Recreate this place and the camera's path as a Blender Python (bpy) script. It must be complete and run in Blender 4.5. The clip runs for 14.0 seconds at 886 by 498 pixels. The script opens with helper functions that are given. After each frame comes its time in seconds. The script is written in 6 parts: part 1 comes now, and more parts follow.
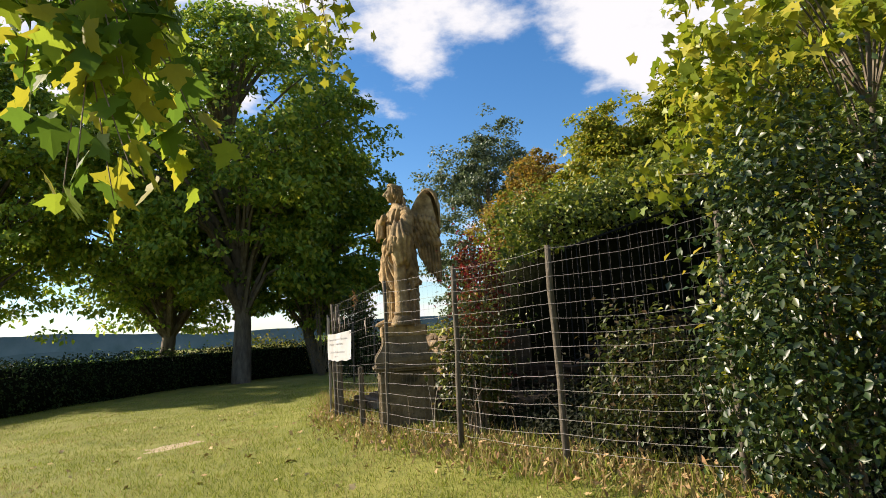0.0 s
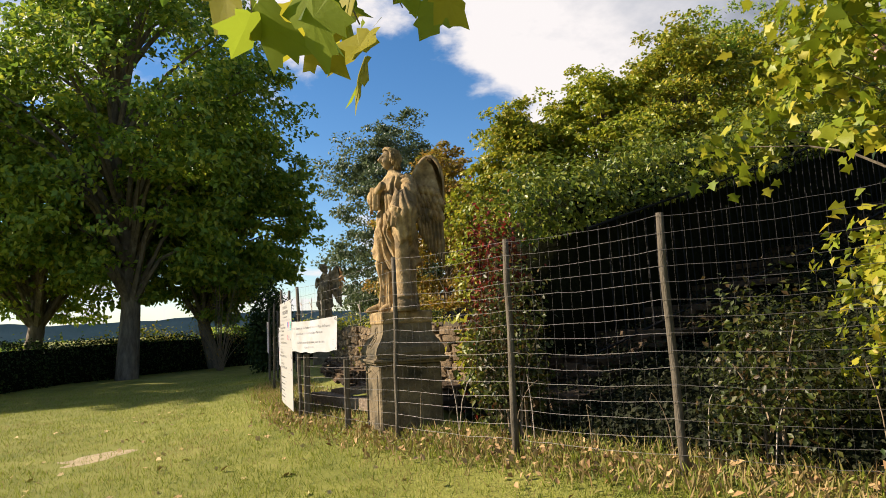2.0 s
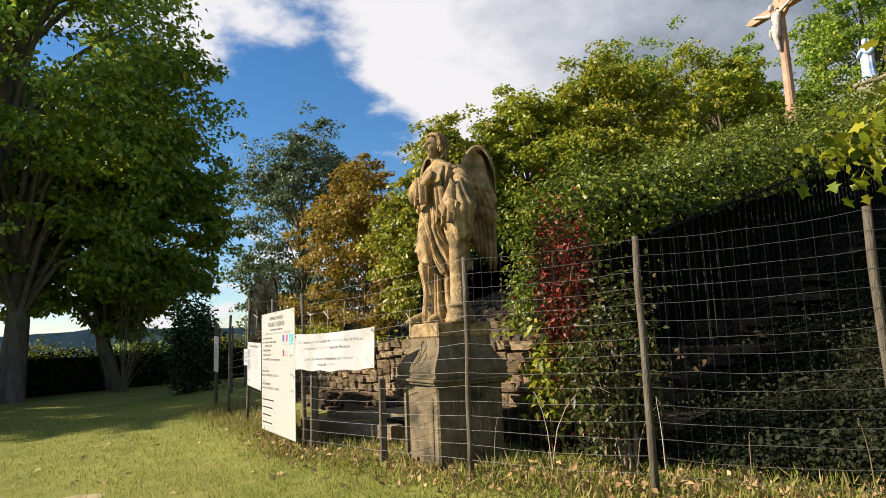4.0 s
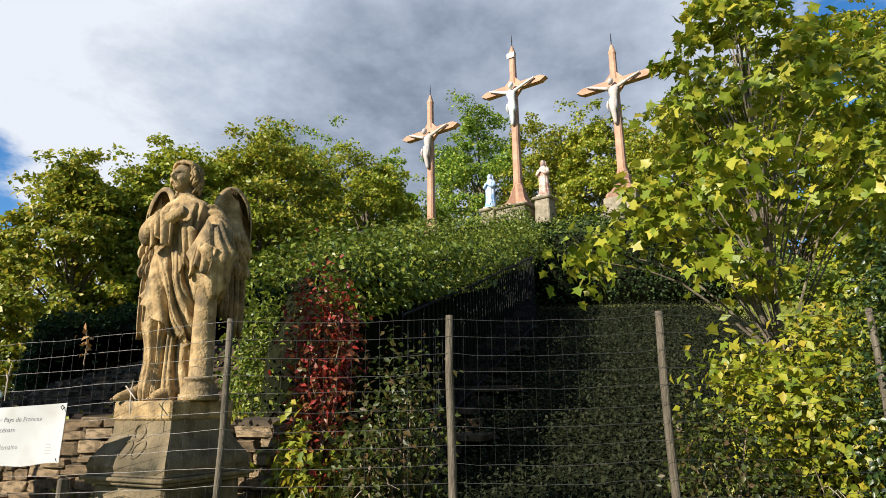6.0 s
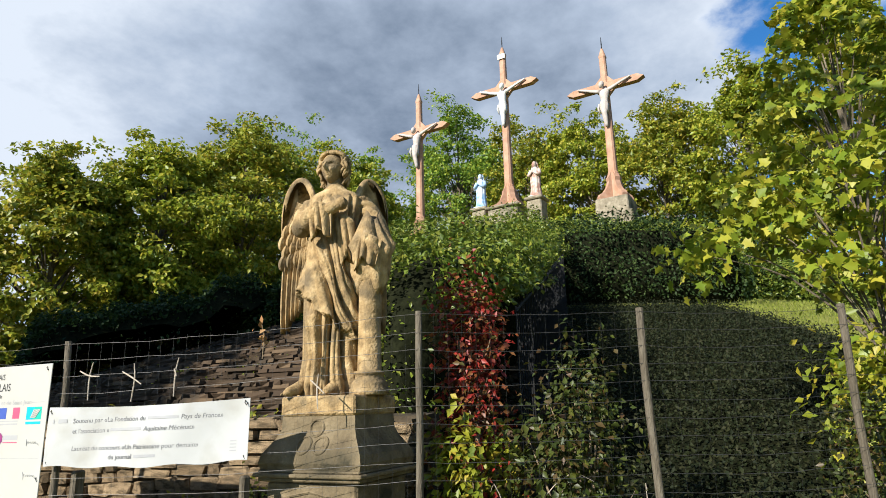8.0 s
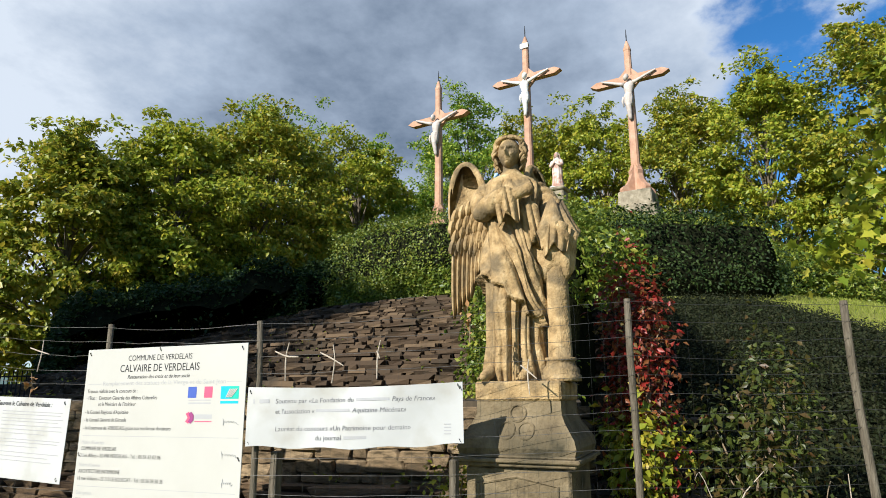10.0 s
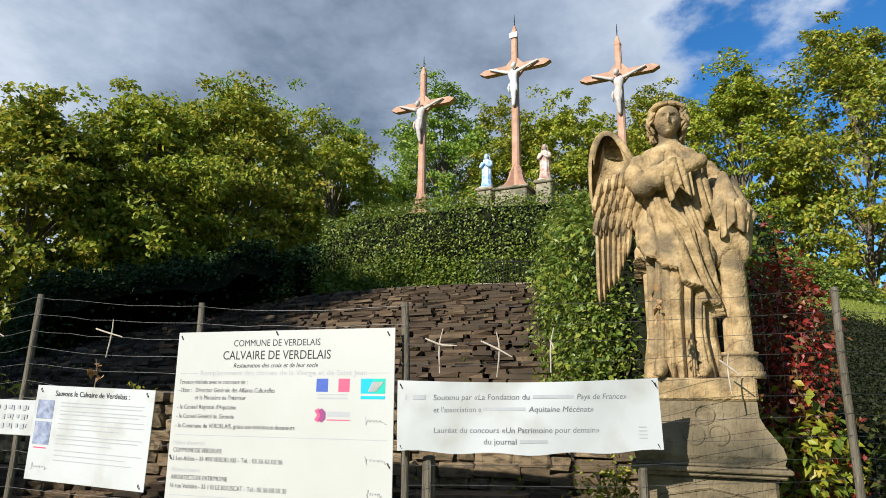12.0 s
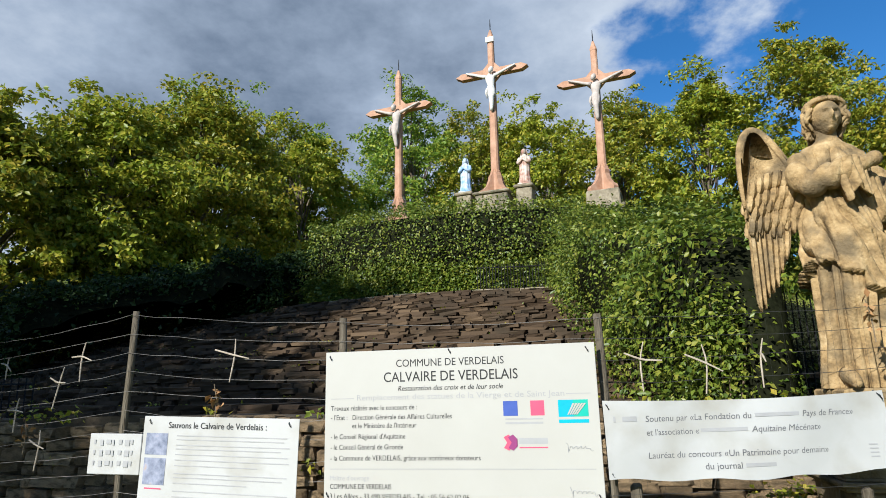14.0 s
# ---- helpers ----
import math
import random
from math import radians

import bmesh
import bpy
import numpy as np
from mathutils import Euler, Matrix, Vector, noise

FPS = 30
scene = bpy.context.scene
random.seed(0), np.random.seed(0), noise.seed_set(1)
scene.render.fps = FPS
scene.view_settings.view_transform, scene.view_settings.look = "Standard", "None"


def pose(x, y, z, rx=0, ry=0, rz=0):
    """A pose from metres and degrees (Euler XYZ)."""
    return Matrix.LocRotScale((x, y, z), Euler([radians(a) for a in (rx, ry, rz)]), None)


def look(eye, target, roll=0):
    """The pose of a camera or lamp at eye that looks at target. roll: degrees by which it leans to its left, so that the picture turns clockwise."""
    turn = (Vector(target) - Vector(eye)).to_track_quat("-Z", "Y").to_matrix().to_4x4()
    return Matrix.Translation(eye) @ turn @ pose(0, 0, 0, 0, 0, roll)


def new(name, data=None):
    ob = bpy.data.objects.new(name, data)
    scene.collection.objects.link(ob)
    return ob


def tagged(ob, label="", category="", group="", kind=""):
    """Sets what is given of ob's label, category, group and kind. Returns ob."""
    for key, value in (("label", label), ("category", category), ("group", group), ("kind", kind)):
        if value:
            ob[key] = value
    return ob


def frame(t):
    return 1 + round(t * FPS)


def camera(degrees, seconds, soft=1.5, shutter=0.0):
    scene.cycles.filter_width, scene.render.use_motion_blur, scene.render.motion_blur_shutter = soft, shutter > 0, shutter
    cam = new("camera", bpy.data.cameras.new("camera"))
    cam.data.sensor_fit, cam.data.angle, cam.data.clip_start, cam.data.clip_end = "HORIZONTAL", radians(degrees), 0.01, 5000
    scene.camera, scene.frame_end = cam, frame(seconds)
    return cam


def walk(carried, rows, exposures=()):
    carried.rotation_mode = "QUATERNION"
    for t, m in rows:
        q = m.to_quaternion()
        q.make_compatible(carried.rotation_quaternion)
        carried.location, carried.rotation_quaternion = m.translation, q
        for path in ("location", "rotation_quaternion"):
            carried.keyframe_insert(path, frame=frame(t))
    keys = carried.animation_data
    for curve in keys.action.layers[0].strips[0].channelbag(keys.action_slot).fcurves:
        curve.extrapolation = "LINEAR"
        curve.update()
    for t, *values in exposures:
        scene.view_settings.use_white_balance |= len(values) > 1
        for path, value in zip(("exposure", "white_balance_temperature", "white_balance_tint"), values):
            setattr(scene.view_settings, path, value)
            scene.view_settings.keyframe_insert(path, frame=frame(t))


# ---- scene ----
cam = camera(69.9, 14.0, soft=0.9)
METRES, EYE, TILT, LEAN, TURN = 12.5, 1.45, 0.0, 0.0, 0.0
ROWS = [
    (0.0, 0.0, 0.0, 0.0, 0.48, 7.67, 3.55),
    (0.5, -0.0283, 0.0235, 0.0022, -4.36, 7.66, 4.07),
    (1.0, -0.0615, 0.0471, -0.0011, -7.12, 7.23, 4.08),
    (1.5, -0.0942, 0.0738, -0.0021, -8.81, 7.05, 3.52),
    (2.0, -0.1255, 0.1054, -0.0007, -10.38, 6.66, 2.89),
    (4.5, -0.2679, 0.2557, 0.0018, -28.49, 9.3, 1.94),
    (5.0, -0.2839, 0.2834, 0.0038, -39.58, 10.96, 1.28),
    (5.5, -0.293, 0.3121, 0.0046, -47.0, 13.18, 0.94),
    (6.0, -0.2992, 0.3409, 0.0059, -54.02, 14.06, 0.82),
    (6.5, -0.3163, 0.3743, 0.0056, -55.95, 14.6, 0.71),
    (7.0, -0.3308, 0.4087, 0.005, -56.28, 14.86, 0.84),
    (7.5, -0.3529, 0.4343, 0.0044, -57.4, 14.58, 1.27),
    (8.0, -0.3758, 0.4581, 0.0039, -57.89, 14.04, 1.36),
    (10.5, -0.447, 0.608, 0.0048, -59.82, 12.97, -0.01),
    (11.0, -0.4469, 0.6449, 0.0053, -60.5, 12.98, 0.07),
    (11.5, -0.4493, 0.6783, 0.0029, -61.93, 12.27, 0.05),
    (12.0, -0.4515, 0.7084, 0.0062, -63.94, 12.33, -0.6),
    (12.5, -0.4497, 0.7359, 0.01, -65.83, 12.63, -0.44),
    (13.0, -0.4616, 0.7658, 0.0111, -66.68, 13.01, -0.02),
    (13.5, -0.4684, 0.799, 0.0101, -67.06, 12.88, 0.68),
    (14.0, -0.4693, 0.8309, 0.0143, -68.16, 12.82, 1.05),
]
walk(cam, [(t, pose(0, 0, EYE, TILT, LEAN, TURN) @ pose(METRES * x, METRES * y, METRES * z, 90 + pitch, roll, yaw)) for t, x, y, z, yaw, pitch, roll in ROWS],
     exposures=((0.0, 1.16, 6500, 15), (2.0, 1.10, 6750, 15), (5.0, 1.00, 6200, 12), (7.5, 0.98, 5750, 9), (10.5, 0.85, 5620, 8), (14.0, 0.72, 5500, 8)))

# ---- light: late afternoon sun, broken cloud ----
SUN = Vector((-0.96, 0.28, 0.0)).normalized() * math.cos(radians(28)) + Vector((0, 0, math.sin(radians(28))))
lamp = bpy.data.lights.new("sun", "SUN")
lamp.energy, lamp.angle, lamp.color = 5.0, radians(0.6), (1.0, 0.88, 0.70)
sun = new("sun", lamp)
sun.matrix_world = look(SUN * 60, (0, 0, 0))

world = bpy.data.worlds.new("sky")
scene.world = world
world.use_nodes = True
wn, wl = world.node_tree.nodes, world.node_tree.links
wn.clear()


def wnode(kind, **vals):
    n = wn.new(kind)
    for k, v in vals.items():
        n.inputs[k].default_value = v
    return n


def wmath(op, a, b=None):
    n = wn.new("ShaderNodeMath")
    n.operation = op
    for i, v in enumerate((a, b)):
        if v is None:
            continue
        if isinstance(v, (int, float)):
            n.inputs[i].default_value = v
        else:
            wl.new(v, n.inputs[i])
    return n.outputs[0]


sky = wn.new("ShaderNodeTexSky")
sky.sky_type, sky.sun_disc = "NISHITA", False
sky.sun_elevation, sky.sun_rotation = radians(28), math.atan2(SUN.x, SUN.y)
sky.air_density, sky.dust_density, sky.ozone_density = 1.0, 0.15, 3.0
coord = wn.new("ShaderNodeTexCoord")
sep = wn.new("ShaderNodeSeparateXYZ")
wl.new(coord.outputs["Generated"], sep.inputs[0])
# flatten the direction on to a cloud deck
up = wmath("MAXIMUM", sep.outputs[2], 0.04)
deck = wn.new("ShaderNodeCombineXYZ")
wl.new(wmath("DIVIDE", sep.outputs[0], wmath("ADD", up, 0.25)), deck.inputs[0])
wl.new(wmath("DIVIDE", sep.outputs[1], wmath("ADD", up, 0.25)), deck.inputs[1])
deck.inputs[2].default_value = 3.7
big = wnode("ShaderNodeTexNoise", Scale=1.25, Detail=9.0, Roughness=0.55, Distortion=0.3)
wl.new(deck.outputs[0], big.inputs["Vector"])
fine = wnode("ShaderNodeTexNoise", Scale=4.0, Detail=9.0, Roughness=0.6)
wl.new(deck.outputs[0], fine.inputs["Vector"])
# the bank of cloud stands to the east, open sky to the north and south
east = wn.new("ShaderNodeVectorMath")
east.operation = "DOT_PRODUCT"
wl.new(coord.outputs["Generated"], east.inputs[0])
BANK = Vector((0.74, 0.62, 0.50)).normalized()
east.inputs[1].default_value = BANK
bias = wn.new("ShaderNodeMapRange")
bias.interpolation_type = "SMOOTHSTEP"
wl.new(east.outputs["Value"], bias.inputs["Value"])
for k, v in (("From Min", 0.80), ("From Max", 0.96), ("To Min", 0.0), ("To Max", 0.34)):
    bias.inputs[k].default_value = v
amount = wmath("ADD", wmath("ADD", wmath("MULTIPLY", big.outputs["Fac"], 0.58), wmath("MULTIPLY", fine.outputs["Fac"], 0.42)), bias.outputs[0])
cover = wn.new("ShaderNodeMapRange")
cover.interpolation_type = "SMOOTHSTEP"
wl.new(amount, cover.inputs["Value"])
cover.inputs["From Min"].default_value, cover.inputs["From Max"].default_value = 0.49, 0.60
# sunlit cloud is white, the heart of the bank hangs grey
core = wn.new("ShaderNodeVectorMath")
core.operation = "DOT_PRODUCT"
wl.new(coord.outputs["Generated"], core.inputs[0])
core.inputs[1].default_value = Vector((0.78, 0.50, 0.36)).normalized()
gloom = wmath("ADD", wmath("MULTIPLY", wmath("SUBTRACT", core.outputs["Value"], 0.93), 5.2), wmath("MULTIPLY", wmath("SUBTRACT", fine.outputs["Fac"], 0.5), 1.4))
gloom = wmath("ADD", gloom, wmath("MULTIPLY", wmath("SUBTRACT", big.outputs["Fac"], 0.5), 1.2))
thick = wn.new("ShaderNodeValToRGB")
wl.new(wmath("ADD", gloom, 0.36), thick.inputs[0])
thick.color_ramp.elements[0].position, thick.color_ramp.elements[0].color = 0.0, (8.3, 8.3, 8.3, 1)
thick.color_ramp.elements[1].position, thick.color_ramp.elements[1].color = 1.0, (1.7, 2.1, 2.7, 1)
mid = thick.color_ramp.elements.new(0.45)
mid.color = (4.9, 5.3, 5.9, 1)
mix = wn.new("ShaderNodeMix")
mix.data_type = "RGBA"
wl.new(cover.outputs[0], mix.inputs["Factor"])
vivid = wnode("ShaderNodeHueSaturation", Saturation=1.25, Value=1.45)
wl.new(sky.outputs[0], vivid.inputs["Color"])
wl.new(vivid.outputs[0], mix.inputs["A"])
wl.new(thick.outputs[0], mix.inputs["B"])
back = wnode("ShaderNodeBackground", Strength=0.053)
wl.new(mix.outputs["Result"], back.inputs["Color"])
wout = wn.new("ShaderNodeOutputWorld")
wl.new(back.outputs[0], wout.inputs[0])


# ---- materials ----
def material(name, stops, scale=4.0, detail=6.0, rough=0.8, bump=0.3, bump_scale=None, metal=0.0, by="noise", spec=0.3, stain=None, stain_scale=0.7, stretch=(1, 1, 1), translucent=0.0, distance=0.02):
    """A procedural surface: a colour ramp over noise (or over each piece), larger stains over it, and fine relief."""
    m = bpy.data.materials.new(name)
    m.use_nodes = True
    n, l = m.node_tree.nodes, m.node_tree.links
    p = n["Principled BSDF"]
    p.inputs["Roughness"].default_value = rough
    p.inputs["Metallic"].default_value = metal
    p.inputs["Specular IOR Level"].default_value = spec
    tc = n.new("ShaderNodeTexCoord")
    mp = n.new("ShaderNodeMapping")
    mp.inputs["Scale"].default_value = stretch
    l.new(tc.outputs["Object"], mp.inputs[0])
    tex = n.new("ShaderNodeTexNoise")
    tex.inputs["Scale"].default_value, tex.inputs["Detail"].default_value, tex.inputs["Roughness"].default_value = scale, detail, 0.62
    l.new(mp.outputs[0], tex.inputs["Vector"])
    ramp = n.new("ShaderNodeValToRGB")
    els = ramp.color_ramp.elements
    while len(els) < len(stops):
        els.new(0.5)
    for e, (pos, col) in zip(els, stops):
        e.position, e.color = pos, (*col, 1)
    if by == "island":
        g = n.new("ShaderNodeNewGeometry")
        l.new(g.outputs["Random Per Island"], ramp.inputs[0])
    elif by == "object":
        g = n.new("ShaderNodeObjectInfo")
        a = n.new("ShaderNodeMath")
        a.operation = "MULTIPLY_ADD"
        l.new(g.outputs["Random"], a.inputs[0])
        a.inputs[1].default_value = 0.5
        b = n.new("ShaderNodeMath")
        b.operation = "MULTIPLY"
        l.new(tex.outputs["Fac"], b.inputs[0])
        b.inputs[1].default_value = 0.5
        l.new(b.outputs[0], a.inputs[2])
        l.new(a.outputs[0], ramp.inputs[0])
    else:
        l.new(tex.outputs["Fac"], ramp.inputs[0])
    col = ramp.outputs[0]
    if stain:
        st = n.new("ShaderNodeTexNoise")
        st.inputs["Scale"].default_value, st.inputs["Detail"].default_value = stain_scale, 5
        l.new(tc.outputs["Object"], st.inputs["Vector"])
        sr = n.new("ShaderNodeMapRange")
        sr.inputs["From Min"].default_value, sr.inputs["From Max"].default_value = 0.48, 0.66
        l.new(st.outputs["Fac"], sr.inputs["Value"])
        mx = n.new("ShaderNodeMix")
        mx.data_type = "RGBA"
        l.new(sr.outputs[0], mx.inputs["Factor"])
        l.new(col, mx.inputs["A"])
        mx.inputs["B"].default_value = (*stain, 1)
        col = mx.outputs["Result"]
    l.new(col, p.inputs["Base Color"])
    if bump:
        bt = n.new("ShaderNodeTexNoise")
        bt.inputs["Scale"].default_value, bt.inputs["Detail"].default_value = bump_scale or scale * 3, 6
        l.new(mp.outputs[0], bt.inputs["Vector"])
        bp = n.new("ShaderNodeBump")
        bp.inputs["Strength"].default_value, bp.inputs["Distance"].default_value = bump, distance
        l.new(bt.outputs["Fac"], bp.inputs["Height"])
        l.new(bp.outputs[0], p.inputs["Normal"])
    if translucent:
        tr = n.new("ShaderNodeBsdfTranslucent")
        l.new(col, tr.inputs["Color"])
        ms = n.new("ShaderNodeMixShader")
        ms.inputs[0].default_value = translucent
        l.new(p.outputs[0], ms.inputs[1])
        l.new(tr.outputs[0], ms.inputs[2])
        l.new(ms.outputs[0], n["Material Output"].inputs[0])
    return m


def leafy(name, cols, rough=0.45, translucent=0.42, spec=0.4):
    k = len(cols) - 1
    return material(name, [(i / k, c) for i, c in enumerate(cols)], rough=rough, bump=0, by="island", spec=spec, translucent=translucent)


def plain(name, col, rough=0.6, metal=0.0):
    return material(name, [(0.3, tuple(c * 0.86 for c in col)), (0.7, col)], scale=9, rough=rough, bump=0.08, metal=metal)


GRASS_SOIL = material("lawn turf", [(0.28, (0.114, 0.134, 0.0207)), (0.5, (0.195, 0.201, 0.0346)), (0.72, (0.256, 0.245, 0.0553))], scale=1.6, detail=10, rough=0.95, bump=0.6, bump_scale=40, stain=(0.162, 0.171, 0.0276), stain_scale=0.35, distance=0.03)
BLADE = leafy("grass blades", [(0.103, 0.14, 0.0141), (0.172, 0.209, 0.0211), (0.227, 0.271, 0.0282), (0.303, 0.318, 0.0563)], rough=0.6, translucent=0.35)
STRAW = leafy("dry grass", [(0.286, 0.211, 0.0748), (0.381, 0.292, 0.122), (0.19, 0.177, 0.034), (0.313, 0.204, 0.0884)], rough=0.7, translucent=0.3)
STONE = material("weathered limestone", [(0.28, (0.112, 0.0764, 0.0372)), (0.44, (0.279, 0.189, 0.0856)), (0.60, (0.402, 0.286, 0.14)), (0.74, (0.558, 0.424, 0.242))], scale=9, rough=0.92, bump=1.0, bump_scale=46, stain=(0.14, 0.104, 0.0577), stain_scale=4.2, distance=0.012)
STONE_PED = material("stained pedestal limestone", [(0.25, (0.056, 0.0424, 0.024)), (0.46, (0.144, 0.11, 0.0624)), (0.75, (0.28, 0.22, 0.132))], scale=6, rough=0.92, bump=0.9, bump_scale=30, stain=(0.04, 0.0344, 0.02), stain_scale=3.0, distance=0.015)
STONE_GREY = material("lichened stone", [(0.25, (0.144, 0.117, 0.081)), (0.5, (0.243, 0.207, 0.144)), (0.75, (0.36, 0.315, 0.234))], scale=5, rough=0.9, bump=0.6, bump_scale=22, stain=(0.099, 0.09, 0.0585), stain_scale=1.6)
WALL_STONE = material("dark rubble stone", [(0.2, (0.0342, 0.021, 0.0115)), (0.5, (0.0972, 0.0612, 0.0329)), (0.8, (0.239, 0.157, 0.0843))], scale=6, rough=0.92, bump=1.0, bump_scale=16, distance=0.05, by="object", stain=(0.0342, 0.0243, 0.0148), stain_scale=1.3)
# dark stone, with part of the tiers' shade put into the colour
WALL_REST = material("dark rubble rows with shade added", [(0.0, (0.0404, 0.0258, 0.0146)), (0.7, (0.0675, 0.0443, 0.025)), (1.0, (0.114, 0.0764, 0.0422))], scale=3, rough=0.92, bump=0.8, bump_scale=14, by="island", stain=(0.0404, 0.0289, 0.017), stain_scale=1.3)
FRONT_STONE = material("tan rubble limestone", [(0.25, (0.143, 0.099, 0.054)), (0.5, (0.285, 0.202, 0.113)), (0.75, (0.439, 0.322, 0.189))], scale=7, rough=0.93, bump=1.0, bump_scale=26, distance=0.03, by="object", stain=(0.121, 0.0887, 0.0495), stain_scale=2.4)
FRONT_REST = material("tan rubble rows", [(0.0, (0.143, 0.101, 0.0576)), (0.6, (0.253, 0.182, 0.104)), (1.0, (0.395, 0.293, 0.171))], scale=5, rough=0.93, bump=0.9, bump_scale=24, by="island", stain=(0.121, 0.0887, 0.0495), stain_scale=2.4)
EARTH = material("damp earth", [(0.3, (0.035, 0.027, 0.018)), (0.7, (0.09, 0.07, 0.045))], scale=5, rough=0.95, bump=0.8, bump_scale=18)
WOOD = material("grey split post wood", [(0.25, (0.0449, 0.0371, 0.025)), (0.5, (0.0977, 0.0808, 0.057)), (0.8, (0.18, 0.158, 0.118))], scale=7, rough=0.85, bump=0.6, bump_scale=25, stretch=(6, 6, 0.7))
OLD_WOOD = material("rotting timber", [(0.25, (0.09, 0.065, 0.045)), (0.7, (0.26, 0.20, 0.14))], scale=6, rough=0.9, bump=0.7, bump_scale=20, stretch=(5, 1, 5))
WIRE = material("galvanised wire", [(0.3, (0.054, 0.0516, 0.048)), (0.7, (0.12, 0.114, 0.108))], scale=30, rough=0.55, bump=0, metal=0.8)
BARK = material("plane bark", [(0.3, (0.07, 0.055, 0.04)), (0.6, (0.17, 0.14, 0.10)), (0.8, (0.30, 0.26, 0.19))], scale=3, rough=0.9, bump=0.8, bump_scale=12, stretch=(2, 2, 0.6))
TWIG = material("twig bark", [(0.3, (0.12, 0.085, 0.05)), (0.7, (0.26, 0.20, 0.13))], scale=20, rough=0.85, bump=0.3)
PALE_TWIG = material("peeled stick", [(0.3, (0.288, 0.24, 0.184)), (0.7, (0.464, 0.4, 0.328))], scale=20, rough=0.8, bump=0.3)
CROSS = material("salmon painted concrete", [(0.3, (0.331, 0.178, 0.106)), (0.5, (0.41, 0.238, 0.153)), (0.75, (0.464, 0.298, 0.205))], scale=3, rough=0.75, bump=0.25, stain=(0.298, 0.172, 0.112), stain_scale=0.9)
PLASTER = material("white painted plaster", [(0.3, (0.496, 0.48, 0.456)), (0.7, (0.656, 0.64, 0.608))], scale=6, rough=0.6, bump=0.2)
FLESH = material("pale grey painted cast", [(0.3, (0.336, 0.288, 0.256)), (0.7, (0.496, 0.44, 0.4))], scale=5, rough=0.6, bump=0.2)
BLUE_CAST = material("blue and white painted cast", [(0.42, (0.2, 0.336, 0.528)), (0.55, (0.496, 0.56, 0.64))], scale=2.2, rough=0.55, bump=0.2)
BROWN_CAST = material("brown and cream painted cast", [(0.42, (0.336, 0.192, 0.144)), (0.58, (0.56, 0.496, 0.416))], scale=2.4, rough=0.55, bump=0.2)
PANEL = material("cream sign panel", [(0.3, (0.403, 0.391, 0.363)), (0.7, (0.432, 0.423, 0.397))], scale=2.0, rough=0.35, bump=0.03, spec=0.45)
VINYL = material("white vinyl banner", [(0.3, (0.403, 0.403, 0.398)), (0.7, (0.459, 0.459, 0.459))], scale=1.6, rough=0.4, bump=0.05, stain=(0.347, 0.336, 0.308), stain_scale=2.4)
INK = plain("black print", (0.02, 0.02, 0.02), 0.5)
GREY_INK = plain("grey print", (0.36, 0.36, 0.37), 0.5)
BLUE_INK = plain("blue print", (0.05, 0.09, 0.36), 0.5)
RED_INK = plain("pink red print", (0.66, 0.08, 0.16), 0.5)
CYAN_INK = plain("turquoise print", (0.02, 0.38, 0.50), 0.5)
PLUM_INK = plain("plum print", (0.24, 0.04, 0.16), 0.5)
PHOTO = material("faded photo print", [(0.3, (0.10, 0.12, 0.18)), (0.6, (0.30, 0.32, 0.42)), (0.8, (0.42, 0.28, 0.16))], scale=14, rough=0.5, bump=0)
IRON = plain("black iron", (0.012, 0.012, 0.013), 0.85)
# the haze of distance is mixed into this bluish colour
FAR_WOODS = material("far wooded hills tinted with haze", [(0.3, (0.09, 0.14, 0.13)), (0.7, (0.17, 0.22, 0.21))], scale=0.02, rough=1.0, bump=0)
PLANE_LEAF = leafy("sunlit plane leaves", [(0.137, 0.199, 0.0114), (0.233, 0.287, 0.019), (0.342, 0.355, 0.0266), (0.451, 0.397, 0.038)], translucent=0.4)
GREEN_LEAF = leafy("green tree leaves", [(0.0964, 0.179, 0.0242), (0.17, 0.278, 0.0303), (0.265, 0.362, 0.0361), (0.433, 0.445, 0.0482)])
OLIVE_LEAF = leafy("yellowing tree leaves", [(0.121, 0.168, 0.0161), (0.216, 0.256, 0.0202), (0.323, 0.323, 0.0241), (0.436, 0.337, 0.0362)], translucent=0.4)
RUST_LEAF = leafy("rusty autumn leaves", [(0.128, 0.112, 0.016), (0.288, 0.152, 0.028), (0.32, 0.232, 0.028), (0.192, 0.192, 0.024)])
GREY_LEAF = leafy("grey green leaves", [(0.0525, 0.0825, 0.0375), (0.09, 0.124, 0.0525), (0.128, 0.158, 0.075)])
HEDGE_LEAF = leafy("clipped evergreen leaves", [(0.0514, 0.088, 0.0118), (0.107, 0.154, 0.0168), (0.171, 0.22, 0.0219), (0.283, 0.282, 0.0421)], rough=0.4, translucent=0.3)
# dark evergreens; on the mound this colour also carries the shade
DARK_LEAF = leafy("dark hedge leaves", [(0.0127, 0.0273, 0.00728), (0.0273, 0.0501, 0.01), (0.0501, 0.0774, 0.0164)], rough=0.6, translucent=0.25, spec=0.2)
IVY_LEAF = leafy("glossy ivy leaves", [(0.0105, 0.0259, 0.00567), (0.0211, 0.047, 0.0081), (0.0405, 0.0688, 0.0113), (0.0891, 0.105, 0.0194)], rough=0.4, translucent=0.2, spec=0.55)
VINE_LEAF = leafy("straggling vine leaves", [(0.0286, 0.0358, 0.00856), (0.0523, 0.0717, 0.0134), (0.0808, 0.105, 0.0167), (0.0952, 0.0523, 0.019), (0.0333, 0.0523, 0.00952), (0.114, 0.124, 0.019)], translucent=0.35)
